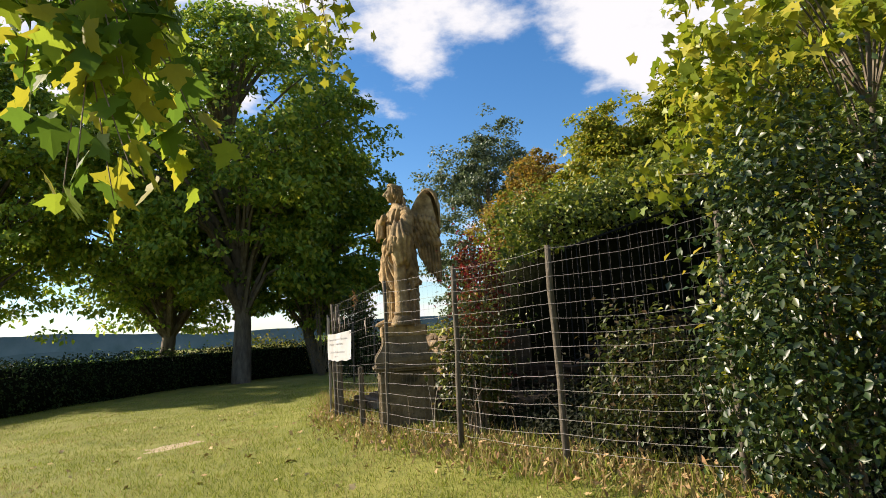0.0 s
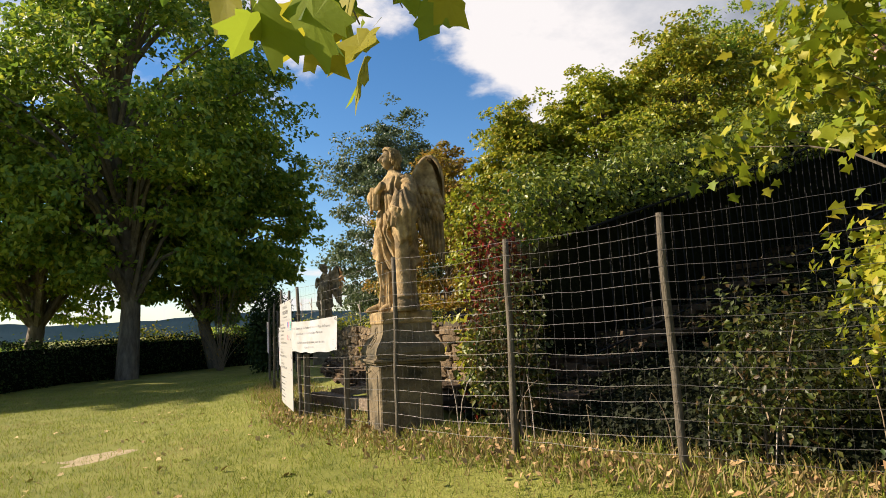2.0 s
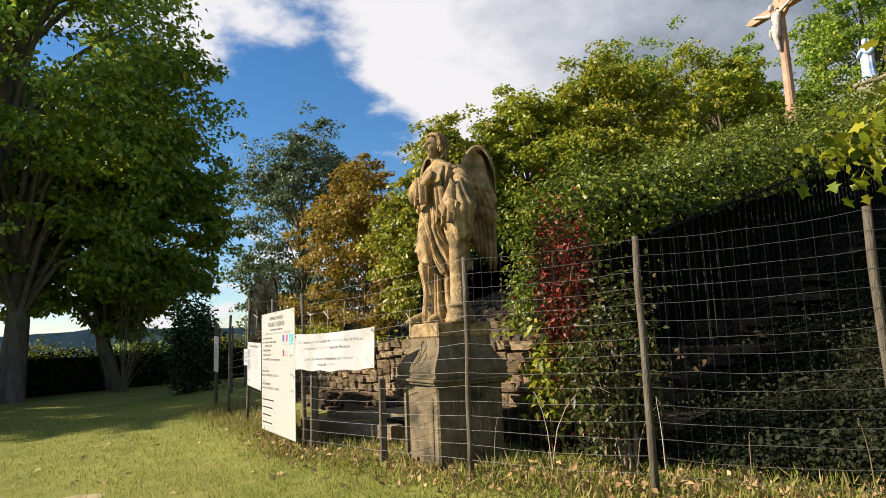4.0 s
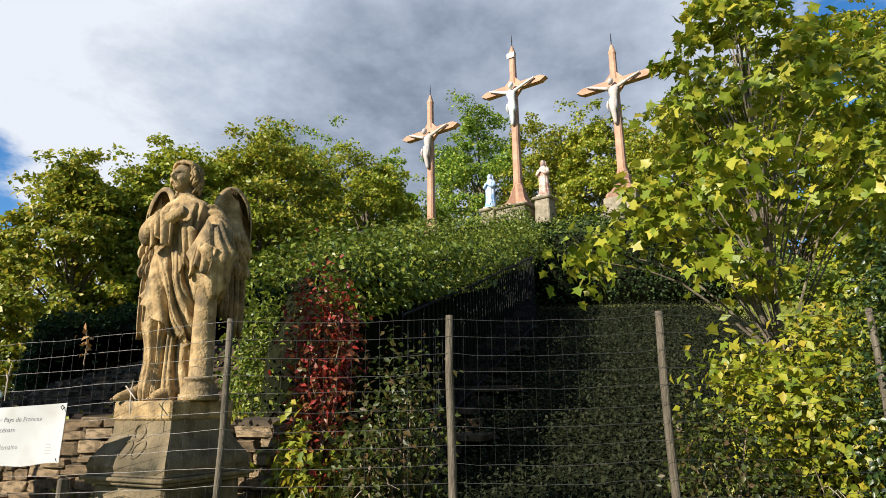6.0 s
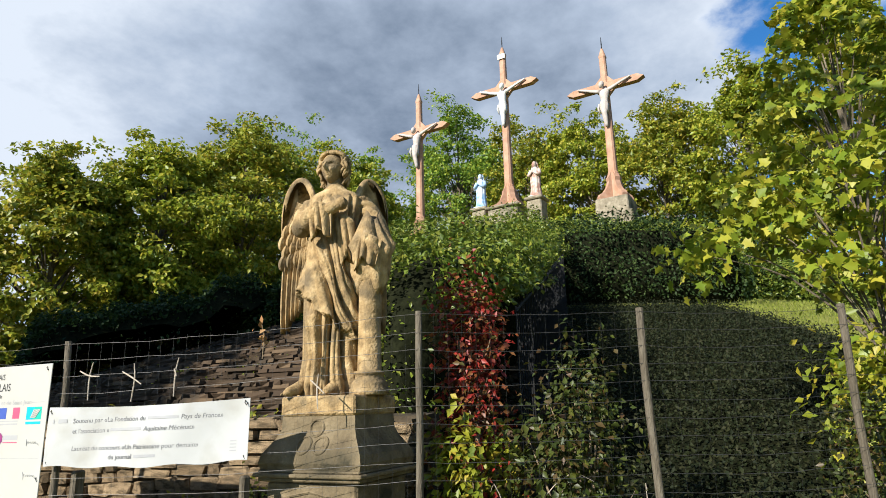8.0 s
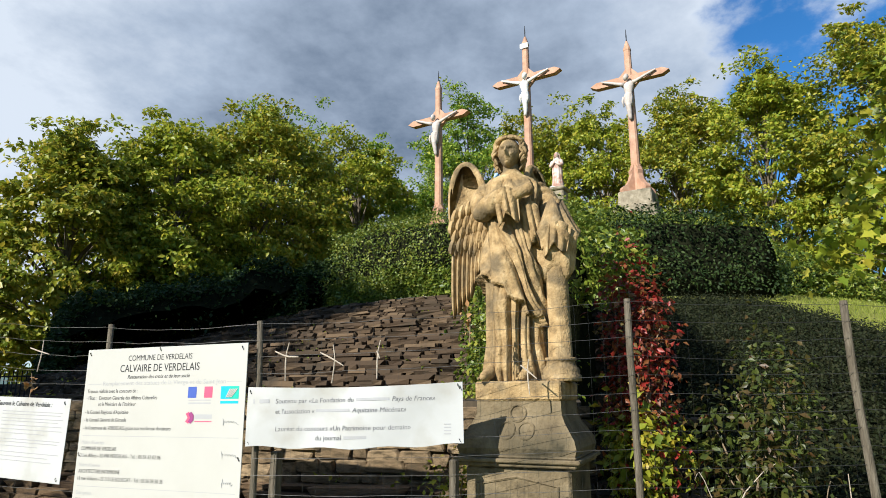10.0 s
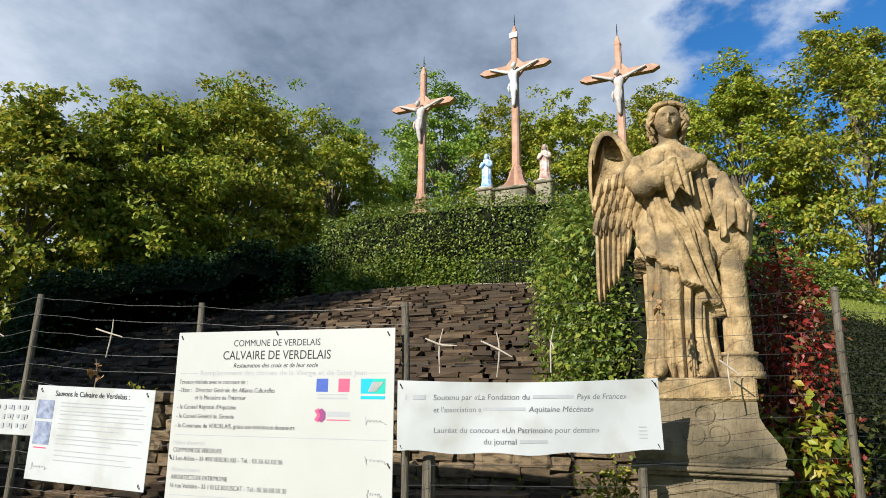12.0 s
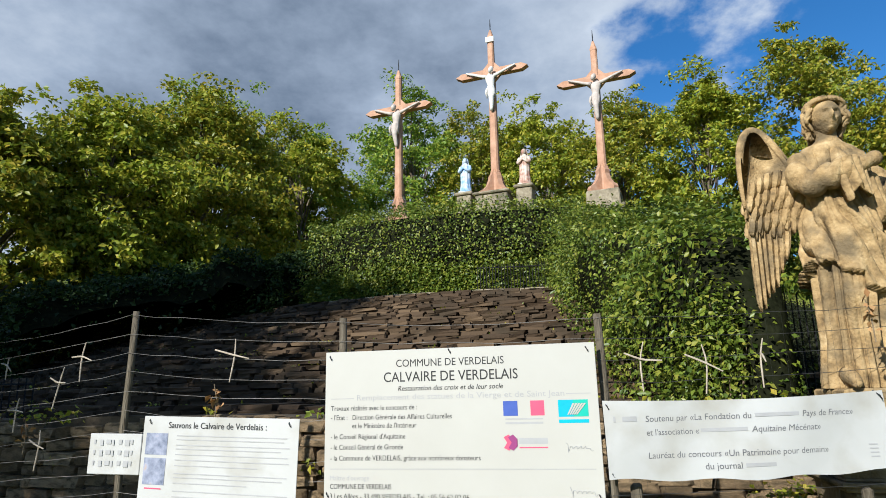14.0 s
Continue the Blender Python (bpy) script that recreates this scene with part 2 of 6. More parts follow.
RED_LEAF = leafy("red creeper leaves", [(0.182, 0.0149, 0.0124), (0.298, 0.029, 0.0182), (0.0828, 0.0182, 0.0116), (0.248, 0.0828, 0.0248), (0.058, 0.0662, 0.0166)], translucent=0.3)
# lawn grass darkened: the slope's shade is put into the leaf colour
SHADE_GRASS = leafy("grass darkened for shade", [(0.00762, 0.0118, 0.0037), (0.0139, 0.0201, 0.00555), (0.0209, 0.026, 0.00739), (0.0295, 0.0295, 0.0111)], rough=0.7, translucent=0.2, spec=0.2)


# near black: the shade inside hedges and under leaves is put into this colour
DARK_CORE = material("inner twigs and bed darkened for shade", [(0.3, (0.006, 0.007, 0.004)), (0.7, (0.018, 0.02, 0.01))], scale=9, rough=1.0, bump=0.8, bump_scale=20, spec=0.0)


# ---- mesh helpers ----
def mesh_of(name, verts, faces, mat, smooth=False):
    me = bpy.data.meshes.new(name)
    me.from_pydata([tuple(v) for v in verts], [], faces)
    me.materials.append(mat)
    if smooth:
        me.polygons.foreach_set("use_smooth", [True] * len(me.polygons))
    me.update()
    return me


def bm_mesh(name, bm, mat, smooth=False):
    me = bpy.data.meshes.new(name)
    bmesh.ops.recalc_face_normals(bm, faces=bm.faces)
    bm.to_mesh(me)
    bm.free()
    me.materials.append(mat)
    if smooth:
        me.polygons.foreach_set("use_smooth", [True] * len(me.polygons))
    return me


def part(name, bm, mat, parent, label="", m=None, smooth=False):
    me = bm if isinstance(bm, bpy.types.Mesh) else bm_mesh(name, bm, mat, smooth)
    ob = new(name, me)
    ob.parent = parent
    if m is not None:
        ob.matrix_basis = m
    return tagged(ob, label)


def thing(name, m, label, category, group="", kind=""):
    ob = new(name)
    ob.empty_display_size = 0.1
    ob.matrix_basis = m
    return tagged(ob, label, category, group, kind)


def box(bm, sx, sy, sz, at=(0, 0, 0), bevel=0.0, taper=1.0, rot=None):
    """A bevelled block standing on at; taper scales its top."""
    vs = []
    for z, k in ((0, 1), (sz, taper)):
        vs += [bm.verts.new((a * sx / 2 * k, b * sy / 2 * k, z)) for a, b in ((-1, -1), (1, -1), (1, 1), (-1, 1))]
    fs = [(3, 2, 1, 0), (4, 5, 6, 7), (0, 1, 5, 4), (1, 2, 6, 5), (2, 3, 7, 6), (3, 0, 4, 7)]
    faces = [bm.faces.new([vs[i] for i in f]) for f in fs]
    if bevel:
        es = list({e for f in faces for e in f.edges})
        r = bmesh.ops.bevel(bm, geom=es, offset=bevel, segments=1, affect="EDGES")
        vs = list({v for v in r["verts"]} | {v for v in vs if v.is_valid})
    m = Matrix.Translation(at) @ (rot if rot is not None else Matrix())
    bmesh.ops.transform(bm, matrix=m, verts=[v for v in vs if v.is_valid])
    return bm


def loft(bm, rings, close=True, caps=True):
    """Skin between rings of equally many points."""
    vr = [[bm.verts.new(p) for p in r] for r in rings]
    k = len(vr[0])
    for a, b in zip(vr, vr[1:]):
        for i in range(k if close else k - 1):
            j = (i + 1) % k
            bm.faces.new((a[i], a[j], b[j], b[i]))
    if caps:
        bm.faces.new(vr[0][::-1])
        bm.faces.new(vr[-1])
    return bm


def tube(bm, pts, radii, k=7):
    """A round limb along points."""
    rings, pts = [], [Vector(p) for p in pts]
    for i, p in enumerate(pts):
        d = (pts[min(i + 1, len(pts) - 1)] - pts[max(i - 1, 0)]).normalized()
        a = d.cross(Vector((0.31, 0.92, 0.23))).normalized()
        b = d.cross(a)
        rings.append([p + (a * math.cos(t) + b * math.sin(t)) * radii[i] for t in [2 * math.pi * j / k for j in range(k)]])
    return loft(bm, rings)


def smooth_line(pts, n):
    """Points along a Catmull-Rom curve."""
    P = [Vector(p) for p in pts]
    P = [P[0] * 2 - P[1]] + P + [P[-1] * 2 - P[-2]]
    out = []
    segs = len(P) - 3
    for i in range(n):
        u = i / (n - 1) * segs
        j = min(int(u), segs - 1)
        t = u - j
        a, b, c, d = P[j:j + 4]
        out.append(0.5 * ((2 * b) + (c - a) * t + (2 * a - 5 * b + 4 * c - d) * t * t + (3 * b - a - 3 * c + d) * t ** 3))
    return out


# outlines of single leaves: x, y along the blade, z the curl
OVAL = ([(0, 0, 0), (0.30, 0.45, 0.10), (0, 1, -0.08), (-0.30, 0.45, 0.10)], [(0, 1, 2), (0, 2, 3)])
LOBED = ([(0, 0, 0), (0.34, 0.02, 0.06), (0.26, 0.26, 0.03), (0.60, 0.42, 0.0), (0.30, 0.56, 0.05), (0, 1.0, -0.10), (-0.30, 0.56, 0.05), (-0.60, 0.42, 0.0), (-0.26, 0.26, 0.03), (-0.34, 0.02, 0.06)],
         [(0, 1, 2), (0, 2, 3, 4), (0, 4, 5), (0, 5, 6), (0, 6, 7, 8), (0, 8, 9)])


def leaves(name, at, size, mat, rng, shape=OVAL, droop=0.35, out=None, spread=0.9):
    """One mesh of many leaves at the points given; out: the way each clump faces."""
    at = np.asarray(at, float)
    n = len(at)
    v, faces = np.array(shape[0], float), shape[1]
    nrm = rng.normal(size=(n, 3)) * spread + np.array((0, 0, 0.7))
    if out is not None:
        nrm += out * 0.9
    nrm /= np.linalg.norm(nrm, axis=1)[:, None]
    tip = rng.normal(size=(n, 3)) + np.array((0, 0, -droop * 2))
    if out is not None:
        tip += out * 0.6
    tip -= nrm * (tip * nrm).sum(1)[:, None]
    tip /= np.linalg.norm(tip, axis=1)[:, None] + 1e-9
    side = np.cross(tip, nrm)
    s = (size * rng.uniform(0.6, 1.25, n))[:, None, None]
    P = at[:, None, :] + s * (v[None, :, 0:1] * side[:, None, :] + v[None, :, 1:2] * tip[:, None, :] + v[None, :, 2:3] * nrm[:, None, :])
    me = bpy.data.meshes.new(name)
    k = len(v)
    me.vertices.add(n * k)
    me.vertices.foreach_set("co", P.reshape(-1))
    loops = np.concatenate([np.array(f) for f in faces])
    lens = np.array([len(f) for f in faces])
    allv = (loops[None, :] + (np.arange(n) * k)[:, None]).reshape(-1)
    alllens = np.tile(lens, n)
    me.loops.add(len(allv))
    me.loops.foreach_set("vertex_index", allv.astype(np.int32))
    me.polygons.add(len(alllens))
    me.polygons.foreach_set("loop_start", (np.cumsum(alllens) - alllens).astype(np.int32))
    me.update(calc_edges=True)
    me.materials.append(mat)
    return me


# ---- the ground: a round mound, a lawn round it, a valley beyond ----
HUB = Vector((27.0, 19.0))
RISE = ((0, 9.5), (5.5, 9.2), (8, 8.2), (14.6, 4.8), (15.2, 4.45), (28.6, 0.32), (29.7, 0.2), (31, 0.06), (33, -0.08), (40, -0.22), (48, -0.6), (58, -3.0), (80, -9.0), (130, -16), (400, -20), (900, -8), (1800, 10), (3200, 20))


def rise(r):
    for (a, za), (b, zb) in zip(RISE, RISE[1:]):
        if r <= b:
            return za + (zb - za) * (r - a) / (b - a)
    return RISE[-1][1]


def height(x, y):
    r = math.hypot(x - HUB.x, y - HUB.y)
    bumps = 0.05 * noise.noise(Vector((x * 0.5, y * 0.5, 0))) + 0.02 * noise.noise(Vector((x * 1.7, y * 1.7, 3)))
    return rise(r) + bumps * (1 if r < 60 else 30 if r > 300 else 4)


radii = [0.5] + [1 + i for i in range(1, 24)] + [24 + 0.4 * i for i in range(1, 45)] + [42, 44, 46, 48, 51, 55, 60, 68, 80, 100, 130, 180, 260, 400, 600, 900, 1300, 1800, 2500, 3200]
SEG = 240
gv = [(HUB.x, HUB.y, height(*HUB))]
for r in radii:
    for i in range(SEG):
        a = 2 * math.pi * i / SEG
        x, y = HUB.x + r * math.cos(a), HUB.y + r * math.sin(a)
        gv.append((x, y, height(x, y)))
gf = [(0, 1 + i, 1 + (i + 1) % SEG) for i in range(SEG)]
for k in range(len(radii) - 1):
    for i in range(SEG):
        a, b = 1 + k * SEG, 1 + (k + 1) * SEG
        gf.append((a + i, b + i, b + (i + 1) % SEG, a + (i + 1) % SEG))
tagged(new("ground", mesh_of("ground", gv, gf, GRASS_SOIL, True)), "sunlit short lawn with dry patches rising to a mound", "lawn", kind="structure")


def polar(deg, r, dz=0.0):
    """A point of the mound: degrees round the hub from west towards south, metres from the hub."""
    a = radians(180 + deg)
    x, y = HUB.x + r * math.cos(a), HUB.y + r * math.sin(a)
    return Vector((x, y, height(x, y) + dz))


# ---- fence round the foot of the mound ----
POSTS = [(-2.45, 21.2, 2.0), (-2.85, 19.2, 2.0), (-2.92, 17.3, 2.0), (-2.68, 15.75, 2.05), (-2.42, 14.17, 2.25), (-2.18, 12.57, 2.13), (-1.97, 10.93, 2.08), (-0.80, 8.36, 2.20), (0.10, 6.98, 2.19), (0.94, 5.70, 2.19), (1.95, 4.45, 2.2), (2.8, 3.15, 2.2), (3.6, 1.6, 2.2)]
fence = thing("wire_fence", Matrix(), "wire stock fence on thin weathered posts round the mound", "fence")
rng = np.random.default_rng(4)
for i, (x, y, top) in enumerate(POSTS):
    z0 = height(x, y) - 0.1
    bm = bmesh.new()
    lean = Vector((rng.uniform(-0.04, 0.04), rng.uniform(-0.04, 0.04), 0))
    wide = 0.031 if i in (8, 9) else 0.027
    pts = [Vector((x, y, z0)) + lean * -(1 - k / 5) + Vector((0.008 * math.sin(k * 2.1 + i), 0.008 * math.cos(k * 1.3 + i), (top - z0) * k / 5)) for k in range(6)]
    tube(bm, pts, [wide * 1.1, wide * 1.05, wide, wide, wide * 0.97, wide * 0.9], 8)
    part("post", bm, WOOD, fence, smooth=True)
for i in range(len(POSTS) - 1):
    (xa, ya, ta), (xb, yb, tb) = POSTS[i], POSTS[i + 1]
    out = Vector((ya - yb, xb - xa, 0)).normalized() * 0.035
    if out.x > 0:
        out = -out
    a0, b0 = height(xa, ya) + 0.03, height(xb, yb) + 0.03
    rows = 16
    for k in range(rows):
        u = k / (rows - 1)
        sag = 0.012 + 0.02 * rng.random()
        pts = []
        for s in range(9):
            f = s / 8
            z = (a0 + (ta - 0.03 - a0) * u) * (1 - f) + (b0 + (tb - 0.03 - b0) * u) * f
            pts.append((xa + (xb - xa) * f + out.x, ya + (yb - ya) * f + out.y, z - sag * 4 * f * (1 - f) + rng.normal() * 0.004))
        bm = bmesh.new()
        tube(bm, pts, [0.0016] * 9, 4)
        part("wire", bm, WIRE, fence)
    if i >= 6:
        L = math.hypot(xb - xa, yb - ya)
        cols = int(L / 0.10)
        for c in range(1, cols):
            f = c / cols
            bx, by = xa + (xb - xa) * f + out.x * 1.1, ya + (yb - ya) * f + out.y * 1.1
            lo, hi = a0 * (1 - f) + b0 * f, (ta * (1 - f) + tb * f) - 0.03
            bm = bmesh.new()
            tube(bm, [(bx + rng.normal() * 0.004, by, lo + (hi - lo) * q / 4) for q in range(5)], [0.0006] * 5, 3)
            part("stay_wire", bm, WIRE, fence)

# ---- crosses on the mound ----
def cross(x, y, z, tall, flare):
    t = thing("calvary_cross", pose(x, y, z, 0, 0, 180), "tall salmon-painted concrete cross with pointed arms on the mound", "cross", "crosses on the mound")
    bm = bmesh.new()
    w = 0.46
    ring = [(-1, -0.6), (-0.6, -1), (0.6, -1), (1, -0.6), (1, 0.6), (0.6, 1), (-0.6, 1), (-1, 0.6)]
    prof = [(0.0, w * 0.5), (1.4, w * 0.5), (1.45, w * 0.44), (tall - 0.75, w * 0.34), (tall - 0.70, w * 0.38), (tall - 0.62, w * 0.38), (tall - 0.55, w * 0.33), (tall - 0.18, 0.05)]
    loft(bm, [[(a * r, b * r, h) for a, b in ring] for h, r in prof])
    part("shaft", bm, CROSS, t)
    bm = bmesh.new()
    zb, half, hh = tall * 0.722, 1.95, 0.17
    pr = [(-half, 0), (-half + 0.32, hh), (half - 0.32, hh), (half, 0), (half - 0.32, -hh), (-half + 0.32, -hh)]
    loft(bm, [[(d, a, zb + b) for a, b in pr] for d in (-0.17, 0.17)])
    part("crossbar", bm, CROSS, t)
    bm = bmesh.new()
    tube(bm, [(0, 0, tall - 0.25), (0, 0, tall), (0, 0, tall + 0.08), (0, 0, tall + 0.5)], [0.03, 0.022, 0.03, 0.01], 6)
    part("finial", bm, IRON, t)
    for a in range(4):
        bm = bmesh.new()
        prof = [(0.17, 0.0), (1.02 * flare, 0.0), (1.06 * flare, 0.12), (0.98 * flare, 0.26), (0.74 * flare, 0.38), (0.52 * flare, 0.62), (0.38 * flare, 0.95), (0.36, 1.12), (0.30, 1.2), (0.17, 1.5)]
        loft(bm, [[(p, d, q) for p, q in prof] for d in (-0.13, 0.13)])
        part("buttress", bm, CROSS, t, m=pose(0, 0, 0.0, 0, 0, 90 * a + 45))
    for a in (1, -1):
        for b in (1, -1):
            bm = bmesh.new()
            loft(bm, [[(d, a * 0.15, zb + b * 0.17), (d, a * 0.50, zb + b * 0.17), (d, a * 0.15, zb + b * 0.55)] for d in (-0.1, 0.1)])
            part("corner_bracket", bm, CROSS, t)
    return t


def figure_on_cross(x, y, z, mat, sway):
    """A plain cast figure with arms spread, hung against the shaft, a cloth about the hips."""
    bm = bmesh.new()
    s = 1.2
    body = [(0.02, 0.0, 0.06, 0.05), (0.05, 0.10, 0.075, 0.06), (0.07, 0.35, 0.10, 0.08), (0.13, 0.56, 0.115, 0.09), (0.10, 0.75, 0.145, 0.11), (0.04, 0.95, 0.165, 0.12), (0.02, 1.16, 0.145, 0.11), (0.05, 1.40, 0.20, 0.14), (0.04, 1.56, 0.215, 0.13), (0.0, 1.66, 0.15, 0.09), (-0.01, 1.74, 0.06, 0.06)]
    loft(bm, [[((-fx - 0.20 - b * math.cos(t)) * s, (a * math.sin(t) + sway * math.sin(h * 2.4)) * s, h * s) for t in [2 * math.pi * k / 16 for k in range(16)]] for fx, h, a, b in body])
    cloth = [(0.62, 0.15), (0.72, 0.175), (0.90, 0.185), (1.02, 0.17), (1.06, 0.15)]
    loft(bm, [[((-0.27 - r * 0.8 * (1 + 0.07 * math.sin(9 * t + h * 6)) * math.cos(t)) * s, (r * (1 + 0.07 * math.sin(9 * t + h * 6)) * math.sin(t) + sway * math.sin(h * 2.4)) * s, (h + 0.05 * math.sin(t + 1)) * s) for t in [2 * math.pi * k / 28 for k in range(28)]] for h, r in cloth])
    tube(bm, [(-0.36 * s, (sway + 0.17) * s, 0.98 * s), (-0.36 * s, (sway + 0.22) * s, 0.80 * s), (-0.30 * s, (sway + 0.19) * s, 0.55 * s)], [0.045 * s, 0.05 * s, 0.02 * s], 8)
    bmesh.ops.create_icosphere(bm, subdivisions=2, radius=0.135 * s, matrix=Matrix.Translation((-0.36 * s, sway * 1.6 * s, 1.83 * s)) @ Matrix.Rotation(0.35, 4, "X") @ Matrix.Diagonal((1, 0.82, 1.2, 1)))
    for a in (1, -1):
        tube(bm, smooth_line([(-0.24 * s, a * 0.17 * s, 1.58 * s), (-0.27 * s, a * 0.48 * s, 1.68 * s), (-0.24 * s, a * 0.74 * s, 1.80 * s), (-0.20 * s, a * 1.02 * s, 1.92 * s), (-0.22 * s, a * 1.12 * s, 1.95 * s)], 12), [q * s for q in (0.095, 0.08, 0.07, 0.066, 0.06, 0.056, 0.058, 0.052, 0.042, 0.04, 0.045, 0.02)], 8)
    ob = new("crucified_statue", bm_mesh("crucified_statue", bm, mat, True))
    ob.matrix_basis = pose(x, y, z)
    return tagged(ob, "painted cast statue hung on a tall cross", "statue", "statues on the crosses")


def standing_saint(x, y, z, mat, name, label):
    bm = bmesh.new()
    box(bm, 0.62, 0.62, 0.10, (0, 0, 0), 0.02)
    prof = [(0.10, 0.29), (0.16, 0.30), (0.5, 0.25), (0.95, 0.25), (1.2, 0.255), (1.42, 0.24), (1.54, 0.19), (1.60, 0.10), (1.66, 0.085)]

    def fold(t, h):
        return 0.045 * (abs(math.sin(4.5 * t + 0.8 * math.sin(2 * h))) ** 0.5 - 0.6) * (1 if h < 1.3 else 0.4)
    rows = [(h, float(np.interp(h, [p[0] for p in prof], [p[1] for p in prof]))) for h in np.linspace(0.10, 1.66, 24)]
    loft(bm, [[((0.84 * r + fold(t, h)) * math.cos(t), (r + fold(t, h)) * math.sin(t), float(h)) for t in [2 * math.pi * k / 48 for k in range(48)]] for h, r in rows])
    bmesh.ops.create_icosphere(bm, subdivisions=3, radius=0.135, matrix=Matrix.Translation((-0.04, 0, 1.77)) @ Matrix.Diagonal((0.95, 0.84, 1.2, 1)))
    veil = [(1.30, 0.27), (1.45, 0.255), (1.58, 0.20), (1.68, 0.165), (1.80, 0.16), (1.90, 0.12), (1.955, 0.04)]
    loft(bm, [[(0.05 + (r * 0.85) * math.cos(q), r * math.sin(q), h) for q in [-1.9 + 3.8 * k / 20 for k in range(21)]] + [(0.07 + (r * 0.70) * math.cos(q), r * 0.85 * math.sin(q), h) for q in [1.9 - 3.8 * k / 20 for k in range(21)]] for h, r in veil])
    for a in (1, -1):
        tube(bm, smooth_line([(0, a * 0.23, 1.46), (-0.10, a * 0.28, 1.22), (-0.24, a * 0.16, 1.20), (-0.30, a * 0.02, 1.32)], 9), [0.09, 0.09, 0.095, 0.10, 0.09, 0.075, 0.055, 0.045, 0.03], 9)
    ob = new(name, bm_mesh(name, bm, mat, True))
    ob.matrix_basis = pose(x, y, z)
    return tagged(ob, label, "statue")


CROSSES = [(22.9, 24.2, 10.2, 8.95, 0.8, FLESH, 0.05), (23.45, 19.05, 11.1, 9.55, 1.0, PLASTER, -0.04), (24.27, 13.87, 10.9, 8.3, 0.85, FLESH, 0.03)]
for x, y, z, tall, fl, mat, sway in CROSSES:
    c = cross(x, y, z, tall, fl)
    figure_on_cross(x - 0.02, y, z + tall * 0.722 - 2.25, mat, sway)
    if mat is PLASTER:
        bm = bmesh.new()
        box(bm, 0.05, 0.46, 0.30, (0.20, 0, tall * 0.90), 0.01)
        part("title_plaque", bm, PLASTER, c, "white title plaque")


def socle(x, y, z, tops):
    t = thing("stone_socle", pose(x, y, z), "weathered stone socle under a cross", "plinth", "socles")
    for sx, sy, sz, at in tops:
        bm = bmesh.new()
        box(bm, sx, sy, sz, at, 0.05, 0.96)
        part("block", bm, STONE_GREY, t)
    return t


socle(22.9, 24.2, 9.3, [(1.7, 1.7, 0.55, (0, 0, 0)), (1.3, 1.3, 0.35, (0, 0, 0.55))])
socle(23.45, 19.05, 9.2, [(2.4, 4.2, 0.7, (0, 0, 0)), (2.0, 1.7, 1.2, (0, 0, 0.7)), (0.8, 0.8, 1.42, (-0.2, 1.55, 0.7)), (1.0, 1.0, 0.16, (-0.2, 1.55, 2.12)), (0.8, 0.8, 1.42, (-0.2, -1.55, 0.7)), (1.0, 1.0, 0.16, (-0.2, -1.55, 2.12)), (2.2, 1.9, 0.14, (0, 0, 1.9))])
socle(24.27, 13.87, 9.2, [(2.1, 2.1, 0.9, (0, 0, 0)), (1.6, 1.6, 0.8, (0, 0, 0.9))])
standing_saint(23.25, 20.6, 11.48, BLUE_CAST, "robed_statue", "blue and white painted statue standing on a stone socle")
standing_saint(23.25, 17.5, 11.48, BROWN_CAST, "cloaked_statue", "brown and cream painted statue standing on a stone socle")


